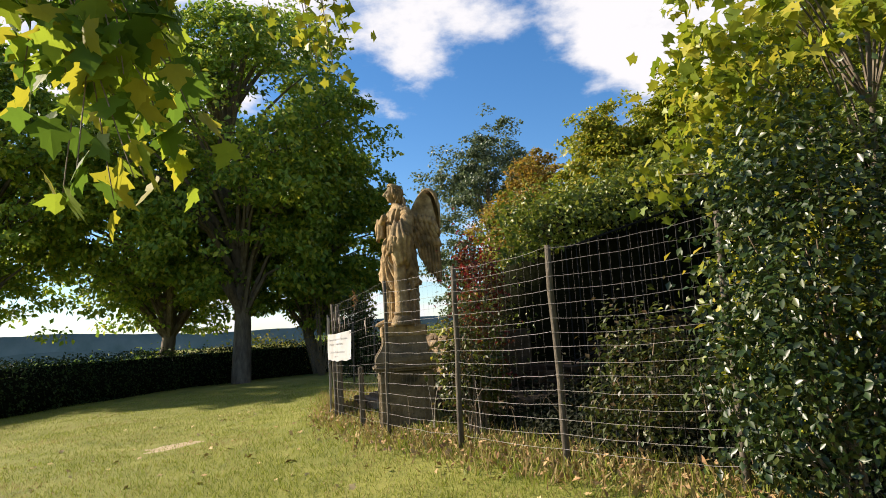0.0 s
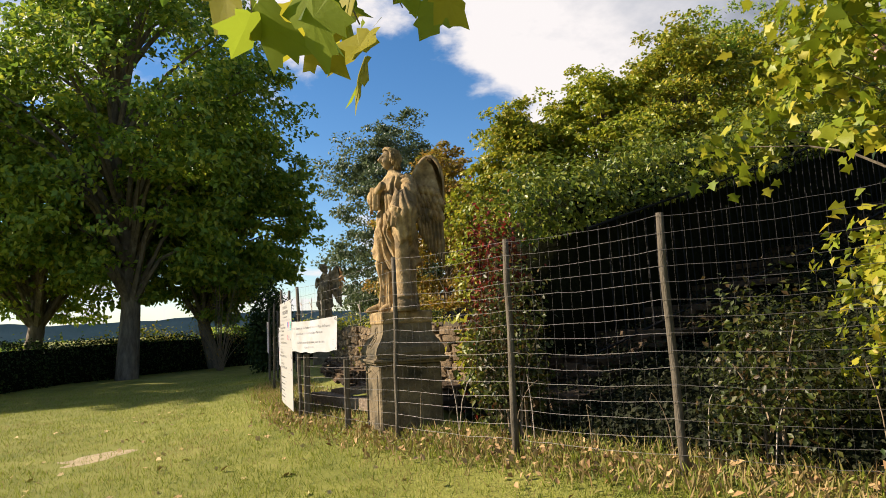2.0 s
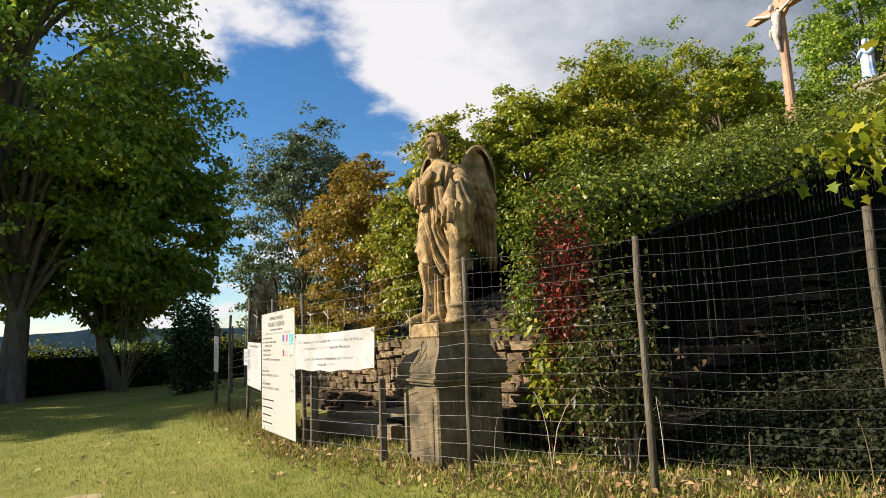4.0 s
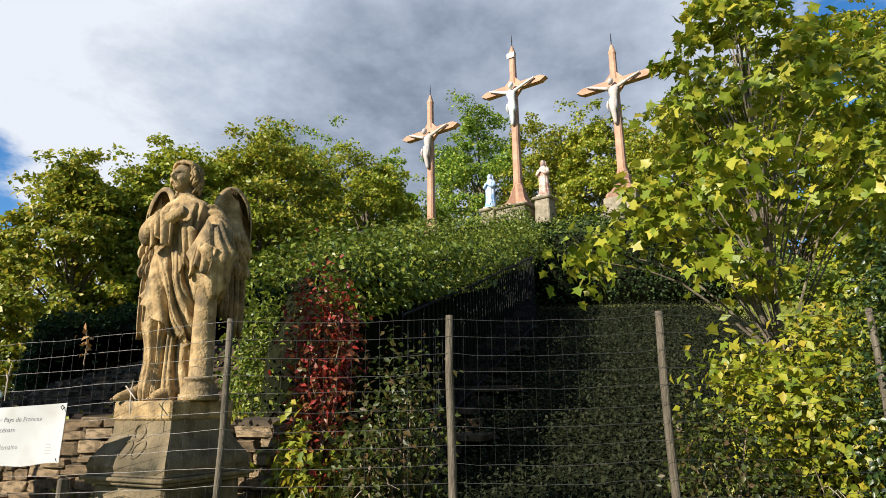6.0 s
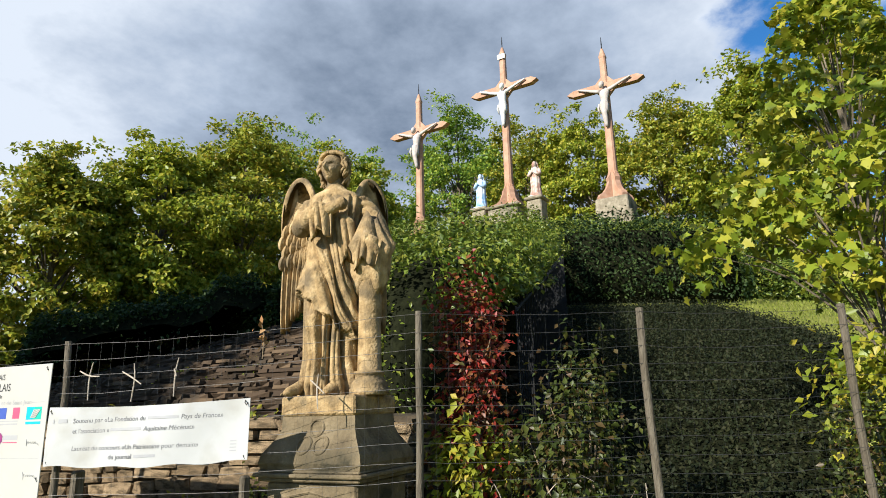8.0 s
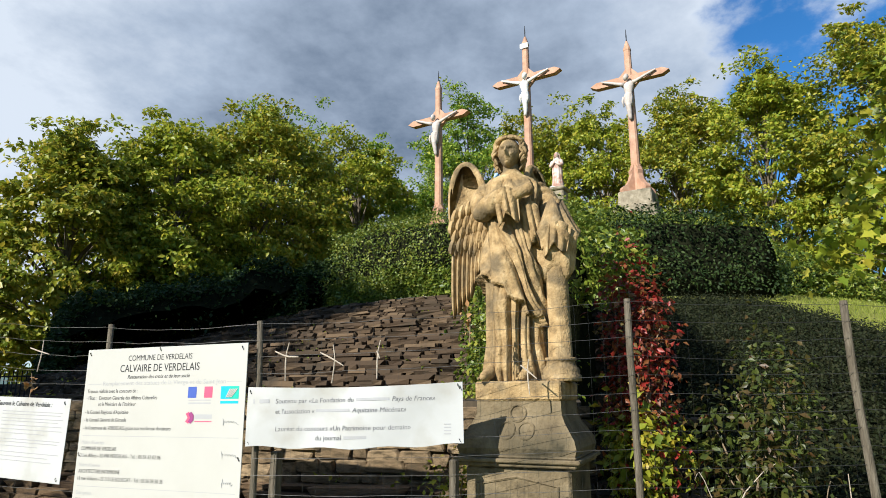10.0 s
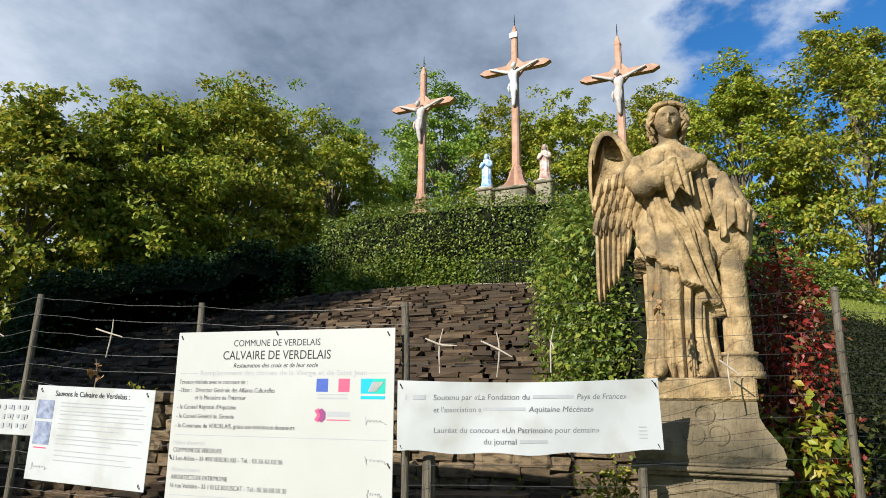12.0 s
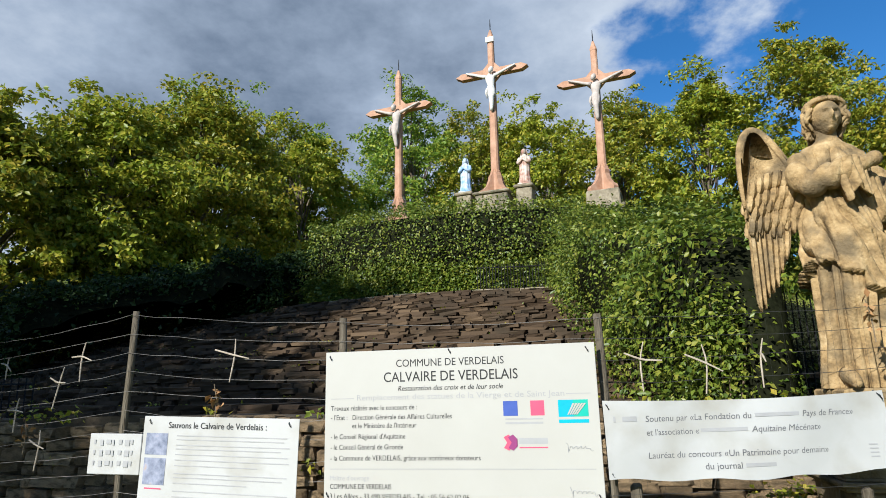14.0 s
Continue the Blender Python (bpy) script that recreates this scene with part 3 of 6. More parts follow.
# ---- trees ----
def tree(x, y, z, tall, wide, mat, seed, clear=0.25, n=9000, size=0.22, trunk=0.22, label="", group="", clumps=46, squash=1.0, shape=OVAL, lean=(0, 0), cr=0.17, name="tree", cone=0.28, spire=0.0, extra=()):
    """Trunk, limbs and a crown of leaf clumps with gaps."""
    rg = np.random.default_rng(seed)
    t = thing(name, pose(x, y, z), label, "tree", group)
    base, top = Vector((0, 0, 0)), Vector((lean[0], lean[1], tall * 0.82))
    mids = [Vector((rg.normal() * 0.02 * tall, rg.normal() * 0.02 * tall, 0)) for _ in range(3)]
    spine = smooth_line([base, top * 0.3 + mids[0], top * 0.65 + mids[1], top], 10)
    bm = bmesh.new()
    tube(bm, [Vector((0, 0, -0.3))] + spine, [trunk * 1.35] + [trunk * (1.15 - 0.105 * i) for i in range(10)], 9)
    part("trunk", bm, BARK, t, smooth=True)
    mid, half = tall * (1 + clear) / 2, tall * (1 - clear) / 2 * squash
    at, outs = [], []
    per = n // clumps
    for k in range(clumps):
        d = rg.normal(size=3)
        d /= np.linalg.norm(d)
        bulge = 1.0 + 0.30 * noise.noise(Vector((d[0] * 1.8 + seed, d[1] * 1.8, d[2] * 1.8)))
        rad = rg.uniform(0.45, 1.0) ** 0.5 * bulge
        zz = d[2] * half * rad
        taper = 1.0 - cone * max(0, d[2]) - spire * (0.5 + 0.5 * d[2] * rad)
        c = np.array((d[0] * wide / 2 * rad * taper + lean[0] * 0.7, d[1] * wide / 2 * rad * taper + lean[1] * 0.7, mid + zz))
        s = spine[int(np.clip((c[2] / tall - 0.12) * 10, 2, 9))]
        if k % 2 == 0:
            e = Vector(c)
            bm = bmesh.new()
            tube(bm, smooth_line([s, s.lerp(e, 0.5) + Vector((0, 0, 0.05 * tall)), e], 5), [trunk * q for q in (0.42, 0.3, 0.2, 0.12, 0.05)], 5)
            part("limb", bm, BARK, t)
        # each clump is a few drooping sprays set one above another
        grow = wide * cr * rg.uniform(0.55, 1.25)
        sprays = 5
        for q in range(sprays):
            o = rg.normal(size=3) * np.array((0.55, 0.55, 0.40)) * grow + d * grow * 0.25
            m = per // sprays
            g = rg.normal(size=(m, 3))
            g *= (rg.random(m) ** 0.5 / np.linalg.norm(g, axis=1))[:, None] * grow * 0.62
            g[:, 2] = g[:, 2] * 0.42 - 0.35 * (g[:, 0] ** 2 + g[:, 1] ** 2) / grow
            at.append(c + o + g)
            outs.append(g / grow * 0.5 + d * 0.6 + np.array((0, 0, 0.15)))
    for c in extra:
        e = Vector(c) - Vector((x, y, z))
        s = spine[3]
        bm = bmesh.new()
        tube(bm, smooth_line([s, s.lerp(e, 0.5) + Vector((0, 0, 0.3)), e], 7), [0.018, 0.016, 0.013, 0.011, 0.008, 0.006, 0.003], 5)
        part("limb", bm, BARK, t)
        q = rg.normal(size=(per * 2, 3)) * np.array((0.22, 0.22, 0.17))
        at.append(np.array(e) + q)
        outs.append(q)
    part("crown", leaves("crown", np.concatenate(at), size, mat, rg, shape, out=np.concatenate(outs)), mat, t)
    return t


def hedge(name, line, width, lo, hi, mat, seed, per_m2=210, size=0.07, label="", leaf_lo=0.0, ragged=0.12, shape=OVAL, core=None):
    """A clipped or ragged hedge along a line: a core with its inner shade put into the colour, and a skin of leaves."""
    rg = np.random.default_rng(seed)
    t = thing(name, Matrix(), label, "hedge")
    pts = smooth_line(line, max(8, len(line) * 5))
    bm = bmesh.new()
    rings = []
    for i, p in enumerate(pts):
        d = (pts[min(i + 1, len(pts) - 1)] - pts[max(i - 1, 0)]).normalized()
        s = Vector((d.y, -d.x, 0)).normalized()
        g = p.z
        k = 0.7 + 0.3 * min(1, min(i, len(pts) - 1 - i) / 3)
        w = (width / 2 - 0.26) * (0.25 + 0.75 * math.sin(math.pi * min(1, max(0.02, min(i, len(pts) - 1 - i) / 3)) / 2))
        prof = [(-w * 0.85, lo - 0.1), (-w, lo + (hi - lo) * 0.4), (-w * 0.8, lo + (hi - lo) * k - 0.25), (0, lo + (hi - lo) * k - 0.14), (w * 0.8, lo + (hi - lo) * k - 0.25), (w, lo + (hi - lo) * 0.4), (w * 0.85, lo - 0.1)]
        rings.append([Vector((p.x, p.y, g)) + s * a + Vector((0, 0, b)) for a, b in prof])
    loft(bm, rings)
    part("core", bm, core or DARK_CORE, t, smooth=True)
    length = sum((a - b).length for a, b in zip(pts, pts[1:]))
    n = int(length * (2 * (hi - lo) + width) * per_m2)
    at, outs = np.zeros((n, 3)), np.zeros((n, 3))
    u = rg.random(n) * (len(pts) - 1)
    q = rg.random(n) * (2 * (hi - lo) + width)
    H = hi - lo
    for i in range(n):
        j = int(u[i])
        f = u[i] - j
        p = pts[j].lerp(pts[j + 1], f)
        d = (pts[j + 1] - pts[j]).normalized()
        s = Vector((d.y, -d.x, 0)).normalized()
        lump = ragged * 2.2 * noise.noise(Vector((p.x * 0.9, p.y * 0.9, q[i] * 0.9 + seed))) + ragged * rg.normal() * 0.6
        if q[i] < H:
            o, a, b = -s, -width / 2, lo + q[i]
        elif q[i] < H + width:
            o, a, b = Vector((0, 0, 1)), q[i] - H - width / 2, hi
        else:
            o, a, b = s, width / 2, lo + leaf_lo + (q[i] - H - width) * (1 - leaf_lo / H)
        c = Vector((p.x, p.y, p.z)) + s * a + Vector((0, 0, b)) + o * lump
        at[i], outs[i] = c, o
    part("foliage", leaves("foliage", at, size, mat, rg, shape, out=outs), mat, t)
    return t


def bush(name, x, y, z, rx, ry, tall, mat, seed, n=2500, size=0.07, label="", shape=OVAL, clumps=26, stems=7, cat="bush", lo=0.12, cr=0.26):
    """A loose shrub: bare stems from the ground and clumps of leaves."""
    rg = np.random.default_rng(seed)
    t = thing(name, pose(x, y, z), label, cat)
    at, outs = [], []
    for k in range(clumps):
        d = rg.normal(size=3)
        d /= np.linalg.norm(d)
        rad = rg.uniform(0.3, 1.0) ** 0.5
        c = np.array((d[0] * rx * rad, d[1] * ry * rad, tall * (lo + (1 - lo) * (0.5 + 0.5 * d[2] * rad))))
        if k < stems:
            e = Vector(c)
            bm = bmesh.new()
            tube(bm, smooth_line([(rg.normal() * 0.06, rg.normal() * 0.06, -0.08), (e.x * 0.4, e.y * 0.4, e.z * 0.55), e], 5), [0.018, 0.015, 0.012, 0.009, 0.004], 5)
            part("stem", bm, TWIG, t)
        q = rg.normal(size=(n // clumps, 3)) * np.array((rx * cr, ry * cr, tall * cr * 0.5)) * rg.uniform(0.7, 1.2)
        p = c + q
        p[:, 2] = np.abs(p[:, 2])
        at.append(p)
        outs.append(q / (np.linalg.norm(q, axis=1)[:, None] + 1e-6) * 0.5 + d * 0.5)
    part("foliage", leaves("foliage", np.concatenate(at), size, mat, rg, shape, out=np.concatenate(outs)), mat, t)
    return t


# the wood behind the mound
WOOD_TREES = [
    (23.0, 43, 18.8, 8.5, OLIVE_LEAF), (29.0, 43, 23.6, 9, GREEN_LEAF),
    (28.5, 34.0, 18.4, 8.0, PLANE_LEAF), (34, 37.5, 20.5, 8, GREEN_LEAF), (37, 30.0, 23.2, 9.5, GREEN_LEAF), (38.5, 24.5, 21.5, 8.5, OLIVE_LEAF), (39, 19.5, 21.5, 8.5, PLANE_LEAF), (38, 14.0, 20.5, 8, OLIVE_LEAF),
    (37, 8.5, 20.5, 8.5, PLANE_LEAF), (36, 2.6, 21.5, 9.5, OLIVE_LEAF), (31, -4.0, 19.5, 10, OLIVE_LEAF), (23, -5.5, 16.5, 9, PLANE_LEAF), (16, -4.5, 13, 8.5, GREEN_LEAF), (10.2, 36.5, 13.0, 7.4, OLIVE_LEAF), (14.8, 35.5, 15.0, 8.0, PLANE_LEAF), (20.0, 35.0, 17.6, 8.5, OLIVE_LEAF),
]
for i, (x, y, tall, wide, mat) in enumerate(WOOD_TREES):
    z = height(x, y)
    tree(x, y, z, tall * 1.06 - z, wide, mat, 30 + i, 0.0, 42000, 0.285, 0.2, "leafy broadleaf tree turning yellow behind the mound", "wood behind the mound", 165, cr=0.135)
tree(4.6, 58.5, height(4.6, 58.5), 21.0, 12.0, GREY_LEAF, 71, 0.10, 42000, 0.33, 0.2, "grey-green feathery tree beyond the fence", "", 170, cr=0.13)
tree(7.6, 47.5, height(7.6, 47.5), 14.5, 8.5, RUST_LEAF, 72, 0.05, 28000, 0.33, 0.15, "rust-coloured autumn tree beyond the mound", "", 110)
# the big planes at the end of the lawn
# the fourth, hardly in view, is added to cast shade on the tiers
for i, (x, y, tall, wide, tr) in enumerate([(-14.6, 32.5, 14.5, 11.5, 0.36), (-9.6, 29.5, 17.8, 12.0, 0.40), (-6.8, 33.5, 12.0, 8.5, 0.30), (-20.0, 26.0, 16.5, 9.5, 0.34)]):
    tree(x, y, height(x, y), tall, wide, GREEN_LEAF, 90 + i, 0.25, 52000, 0.28, tr, "large plane tree in full leaf at the end of the lawn", "planes by the lawn", 190, shape=OVAL, cr=0.125, name="plane_tree")

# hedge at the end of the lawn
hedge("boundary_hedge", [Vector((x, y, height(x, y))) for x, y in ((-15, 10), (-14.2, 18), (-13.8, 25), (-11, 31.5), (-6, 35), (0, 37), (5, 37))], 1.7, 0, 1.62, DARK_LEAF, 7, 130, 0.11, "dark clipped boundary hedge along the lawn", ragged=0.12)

for x, y, w, tall, k in ((-14.5, 33.5, 2.6, 2.6, 1), (-10.5, 36, 2.8, 2.9, 2), (-6.0, 38.5, 2.6, 3.0, 3), (-1.5, 40, 2.6, 3.2, 4), (-17.5, 29, 2.4, 2.4, 5), (3.0, 41, 2.6, 3.4, 6)):
    bush("wild_shrub", x, y, height(x, y), w, w * 0.8, tall * 0.72, GREEN_LEAF if k % 2 else OLIVE_LEAF, 60 + k, 5200, 0.17, "rough green shrub growing behind the boundary hedge", clumps=46, stems=6, lo=0.0, cr=0.24)


# ---- stone angel on its pedestal ----
def angel_mesh(name):
    """A robed, winged figure leaning on a column. x to the viewer's right, y away from the viewer."""
    bm = bmesh.new()
    X = -0.20

    def bump(q, at, wide):
        return math.exp(-((q - at) / wide) ** 2)

    # the robed body: one dense skin, carved by folds. f runs round it from the front, to the viewer's right
    shape = [(0.0, 0.285, 0.25), (0.06, 0.285, 0.25), (0.3, 0.245, 0.22), (0.6, 0.245, 0.225), (0.9, 0.25, 0.22), (1.12, 0.235, 0.195), (1.28, 0.205, 0.165), (1.36, 0.20, 0.16), (1.45, 0.225, 0.175), (1.54, 0.245, 0.175), (1.62, 0.245, 0.14), (1.67, 0.20, 0.11), (1.70, 0.12, 0.09), (1.74, 0.076, 0.076), (1.82, 0.072, 0.072)]
    hs, aa, bb = ([q[k] for q in shape] for k in range(3))
    rings = []
    K, R = 300, 190
    for row in range(R + 1):
        h = 1.82 * row / R
        a, b = float(np.interp(h, hs, aa)), float(np.interp(h, hs, bb))
        pts = []
        for i in range(K):
            f = -math.pi + 2 * math.pi * i / K
            wob = noise.noise(Vector((math.sin(f) * 1.5, math.cos(f) * 1.5, h * 1.3)))
            big = noise.noise(Vector((math.sin(f) * 2.3 + 7, math.cos(f) * 2.3, h * 0.9)))
            # the hem of the upper cloth runs down from the viewer's left to right, in steps
            saw = (f * 1.9 + 0.3) % 1.0
            hem = 0.60 - 0.17 * math.sin(f) - 0.05 * math.sin(2 * f) + 0.075 * (saw if saw < 0.8 else (1 - saw) * 4)
            knee = bump(f, -0.45, 0.36) * bump(h, 0.60, 0.16)
            shin = bump(f, -0.50, 0.22) * (h < 0.62) * min(1, h / 0.1)
            thigh = bump(f, -0.42 + 0.3 * (h - 0.7), 0.34) * bump(h, 0.85, 0.22)
            d = 0.05 * knee + 0.035 * thigh + 0.02 * shin
            calm = 1 - 0.75 * max(knee, thigh * 0.7, shin * 0.7)
            if h < hem:
                ph = 7.6 * f + 1.1 * math.sin(2.3 * f + 1.0) + 1.3 * wob + 0.35 * math.sin(h * 5) * (f > 0)
                deep = abs(math.sin(ph))
                fine_f = abs(math.sin(ph * 2.3 + 1.2 + wob))
                d += (0.105 * deep ** 0.5 - 0.095 + 0.018 * fine_f) * calm * (0.75 + 0.5 * big) - 0.010
            elif h < 1.33:
                u = (1.33 - h) / (1.33 - hem)
                lean = f - 0.95 * u * u - 0.25 * u
                ph = 4.1 * lean + 1.0 * math.sin(2.6 * lean + 0.4) + 1.5 * wob
                deep = abs(math.sin(ph))
                fine_f = abs(math.sin(ph * 2.6 + 2.0 * wob + 0.7))
                d += ((0.034 + 0.110 * u) * (deep ** 0.5 - 0.75) + (0.030 - 0.012 * u) * (fine_f ** 0.6 - 0.6)) * calm * (0.8 + 0.7 * big)
                d += 0.03 * min(1, u * 2.5) + 0.035 * max(0.0, (u - 0.86) / 0.14) ** 1.5
                # a thick rolled edge slung from the hip across to the column
                roll = h - (1.02 - 0.30 * math.sin(f - 0.2) + 0.04 * wob)
                d += 0.03 * bump(roll, 0, 0.045) * (abs(f) < 1.7) * calm
            elif h < 1.37:
                d += 0.020
            elif h < 1.63:
                v = (h - 1.37) / 0.26
                ph = 6.5 * f * (1.15 - 0.45 * v) + 2.4 * v * (1 if f > -0.2 else -1) + 1.2 * wob
                d += (0.055 * (abs(math.sin(ph)) ** 0.55 - 0.65) + 0.012 * math.sin(ph * 2.7)) * math.cos(f / 2) * (1 - 0.5 * v)
                d += 0.018 * (1 - v)
            pts.append((X + (a + d) * math.sin(f), -(b + d) * math.cos(f), h))
        rings.append(pts)
    loft(bm, rings)

    def arm(line, radii, wrinkle, n=44, k=26):
        """A limb in cloth: the wrinkles wind round it."""
        ln = smooth_line(line, n)
        rings = []
        for i, p in enumerate(ln):
            d = (ln[min(i + 1, n - 1)] - ln[max(i - 1, 0)]).normalized()
            u = d.cross(Vector((0.31, 0.92, 0.23))).normalized()
            w = d.cross(u)
            r0 = float(np.interp(i / (n - 1), np.linspace(0, 1, len(radii)), radii))
            ring = []
            for j in range(k):
                t = 2 * math.pi * j / k
                r = r0 * (1 + wrinkle * (abs(math.sin(i * 0.34 + 1.5 * math.sin(t) + t + 0.5 * math.sin(i * 0.21))) ** 0.55 - 0.65))
                ring.append(p + (u * math.cos(t) + w * math.sin(t)) * r)
            rings.append(ring)
        loft(bm, rings)

    # one arm folded across the breast: a wide wrinkled sleeve, then the bare forearm and a closed fist
    arm([(X - 0.21, 0.02, 1.60), (X - 0.275, -0.02, 1.49), (X - 0.27, -0.12, 1.37), (X - 0.16, -0.225, 1.40), (X - 0.05, -0.25, 1.445)], [0.07, 0.08, 0.082, 0.082, 0.084, 0.082, 0.075], 0.45)
    arm([(X - 0.10, -0.225, 1.42), (X + 0.04, -0.265, 1.465), (X + 0.13, -0.265, 1.50), (X + 0.195, -0.245, 1.52)], [0.066, 0.062, 0.056, 0.050, 0.046, 0.054, 0.050, 0.016], 0.0)
    # the other upper arm, cloth-wrapped, its elbow set on the column
    arm([(X + 0.20, 0.04, 1.60), (X + 0.29, 0.05, 1.50), (X + 0.37, 0.0, 1.36), (X + 0.42, -0.05, 1.22)], [0.08, 0.095, 0.10, 0.105, 0.115], 0.30)
    arm([(X + 0.41, -0.02, 1.24), (X + 0.42, -0.14, 1.20), (X + 0.39, -0.25, 1.19)], [0.10, 0.085, 0.06, 0.045, 0.02], 0.15, 20)

    # pleated cloth falling from the forearm, and over the column
    def drape(x0, x1, y0, top, low, n, deep, swing, pleats):
        front, behind = [], []
        for r in range(19):
            v = r / 18
            row_f, row_b = [], []
            for i in range(n + 1):
                s = i / n
                wav = abs(math.sin(s * math.pi * pleats + 0.7 * math.sin(4 * s + v))) ** 0.6
                x = x0 + (x1 - x0) * (0.5 + (s - 0.5) * (1 - 0.18 * v)) + swing * v
                y = y0 - deep * (0.35 + 0.65 * v) * wav - 0.04 * math.sin(math.pi * s)
                z = top - (top - low) * v * (0.88 + 0.12 * math.sin(s * 9.0 + 1)) + 0.05 * math.sin(math.pi * s)
                row_f.append((x, y, z))
                row_b.append((x, y + 0.035, z))
            front.append(row_f)
            behind.append(row_b)
        loft(bm, [f + b[::-1] for f, b in zip(front, behind)])
    drape(X - 0.16, X + 0.06, -0.265, 1.47, 1.19, 40, 0.055, 0.03, 3.5)
    drape(X + 0.05, X + 0.23, -0.165, 1.38, 0.98, 36, 0.05, 0.06, 3.0)
    drape(X + 0.27, X + 0.50, -0.225, 1.18, 0.94, 44, 0.05, -0.03, 3.5)

    # head: one carved skin, turned a little to its right
    hx, hy, hz = X - 0.01, -0.045, 1.888
    turn = Matrix.Translation((hx, hy, hz)) @ Matrix.Rotation(radians(-14), 4, "Z") @ Matrix.Rotation(radians(3), 4, "Y")
    rings = []
    for r in range(1, 48):
        p = -math.pi / 2 + math.pi * r / 48
        pts = []
        for i in range(72):
            f = -math.pi + 2 * math.pi * i / 72
            x, y, z = math.sin(f) * math.cos(p), -math.cos(f) * math.cos(p), math.sin(p)
            w = 0.102 if z > -0.1 else 0.102 - 0.040 * (-z - 0.1) ** 1.2
            P = Vector((x * w, y * 0.116, z * (0.135 if z > 0 else 0.142)))
            if y < 0:
                u, v = P.x, P.z
                au = abs(u)
                out = 0.030 * bump(u, 0, 0.013) * bump(v, -0.022, 0.026) * (1 if v < 0.02 else bump(v, 0.02, 0.02))
                out += 0.014 * bump(u, 0, 0.010) * bump(v, 0.012, 0.025)
                out += 0.012 * bump(au, 0.036, 0.026) * bump(v, 0.034, 0.010)
                out -= 0.016 * bump(au, 0.034, 0.017) * bump(v, 0.012, 0.011)
                out += 0.008 * bump(au, 0.034, 0.012) * bump(v, 0.009, 0.007)
                out += 0.009 * bump(u, 0, 0.020) * (bump(v, -0.062, 0.006) + bump(v, -0.075, 0.006)) - 0.006 * bump(u, 0, 0.024) * bump(v, -0.0685, 0.004)
                out += 0.010 * bump(u, 0, 0.022) * bump(v, -0.108, 0.018) + 0.006 * bump(au, 0.045, 0.02) * bump(v, -0.035, 0.02)
                P.y -= out * 1.7
            pts.append(turn @ P)
        rings.append(pts)
    loft(bm, rings)
    # long wavy hair, parted in the middle and falling behind the shoulders
    rg = random.Random(5)
    for k in range(72):
        side = 1 if k % 2 else -1
        back = rg.random() ** 0.8
        lift = rg.uniform(-0.008, 0.010)
        a0, a1 = rg.uniform(0.05, 0.35), 1.32 + 1.4 * back
        low = rg.uniform(-0.14, 0.0) - 0.05 * back
        line = []
        for s in range(14):
            q = s / 13
            f = side * (a0 + (a1 - a0) * min(1, q * 2.0) ** 0.8) + 0.07 * math.sin(q * 13 + k)
            z = 0.138 + (low - 0.138) * q ** 1.9 - 0.02 * (1 - q) * back
            rad = 0.120 * math.sqrt(max(0.12, 1 - (max(0, z) / 0.165) ** 2)) + 0.024 * math.sin(q * 16 + k * 1.7) * q + lift + 0.012 * math.sin(math.pi * q)
            line.append(turn @ Vector((math.sin(f) * rad * 1.04, -math.cos(f) * rad * 0.98 + 0.004, z)))
        tube(bm, line, [0.016 * (0.6 + 0.5 * math.sin(math.pi * (0.12 + 0.8 * s / 13))) for s in range(14)], 6)
    # bare feet at the hem
    for fx, fo in ((X - 0.25, -0.34), (X + 0.06, -0.30)):
        tube(bm, smooth_line([(fx + 0.06, -0.10, 0.09), (fx + 0.02, -0.22, 0.055), (fx - 0.03, fo, 0.025)], 8), [0.055, 0.055, 0.053, 0.05, 0.046, 0.04, 0.034, 0.018], 10)
        for q in range(4):
            tube(bm, [(fx - 0.05 + 0.018 * q, fo + 0.03 + 0.008 * q, 0.022), (fx - 0.055 + 0.018 * q, fo - 0.012 + 0.012 * q, 0.014)], [0.013, 0.009], 6)
    # column
    cx, cy = 0.165, -0.13
    lathe = [(0.0, 0.165), (0.045, 0.165), (0.05, 0.15), (0.075, 0.153), (0.095, 0.145), (0.12, 0.120), (0.15, 0.116), (0.155, 0.128), (0.175, 0.128), (0.18, 0.100), (0.55, 0.094), (0.85, 0.090), (1.0, 0.11), (1.16, 0.12)]
    loft(bm, [[(cx + r * math.cos(2 * math.pi * i / 28), cy + r * math.sin(2 * math.pi * i / 28), h) for i in range(28)] for h, r in lathe])
    cloth = [(0.80, 0.10, 0.09), (0.86, 0.14, 0.12), (0.96, 0.155, 0.14), (1.08, 0.165, 0.15), (1.15, 0.20, 0.18), (1.19, 0.17, 0.16), (1.30, 0.12, 0.12), (1.42, 0.07, 0.07)]
    loft(bm, [[(cx + a * (1 + 0.34 * (abs(math.sin(4.5 * t + h * 4 + math.sin(2 * t))) ** 0.5 - 0.6)) * math.cos(t), cy + 0.03 + b * (1 + 0.34 * (abs(math.sin(4.5 * t + h * 4 + math.sin(2 * t))) ** 0.5 - 0.6)) * math.sin(t), h + 0.04 * math.sin(3 * t + 1)) for t in [2 * math.pi * i / 80 for i in range(80)]] for h, a, b in cloth])

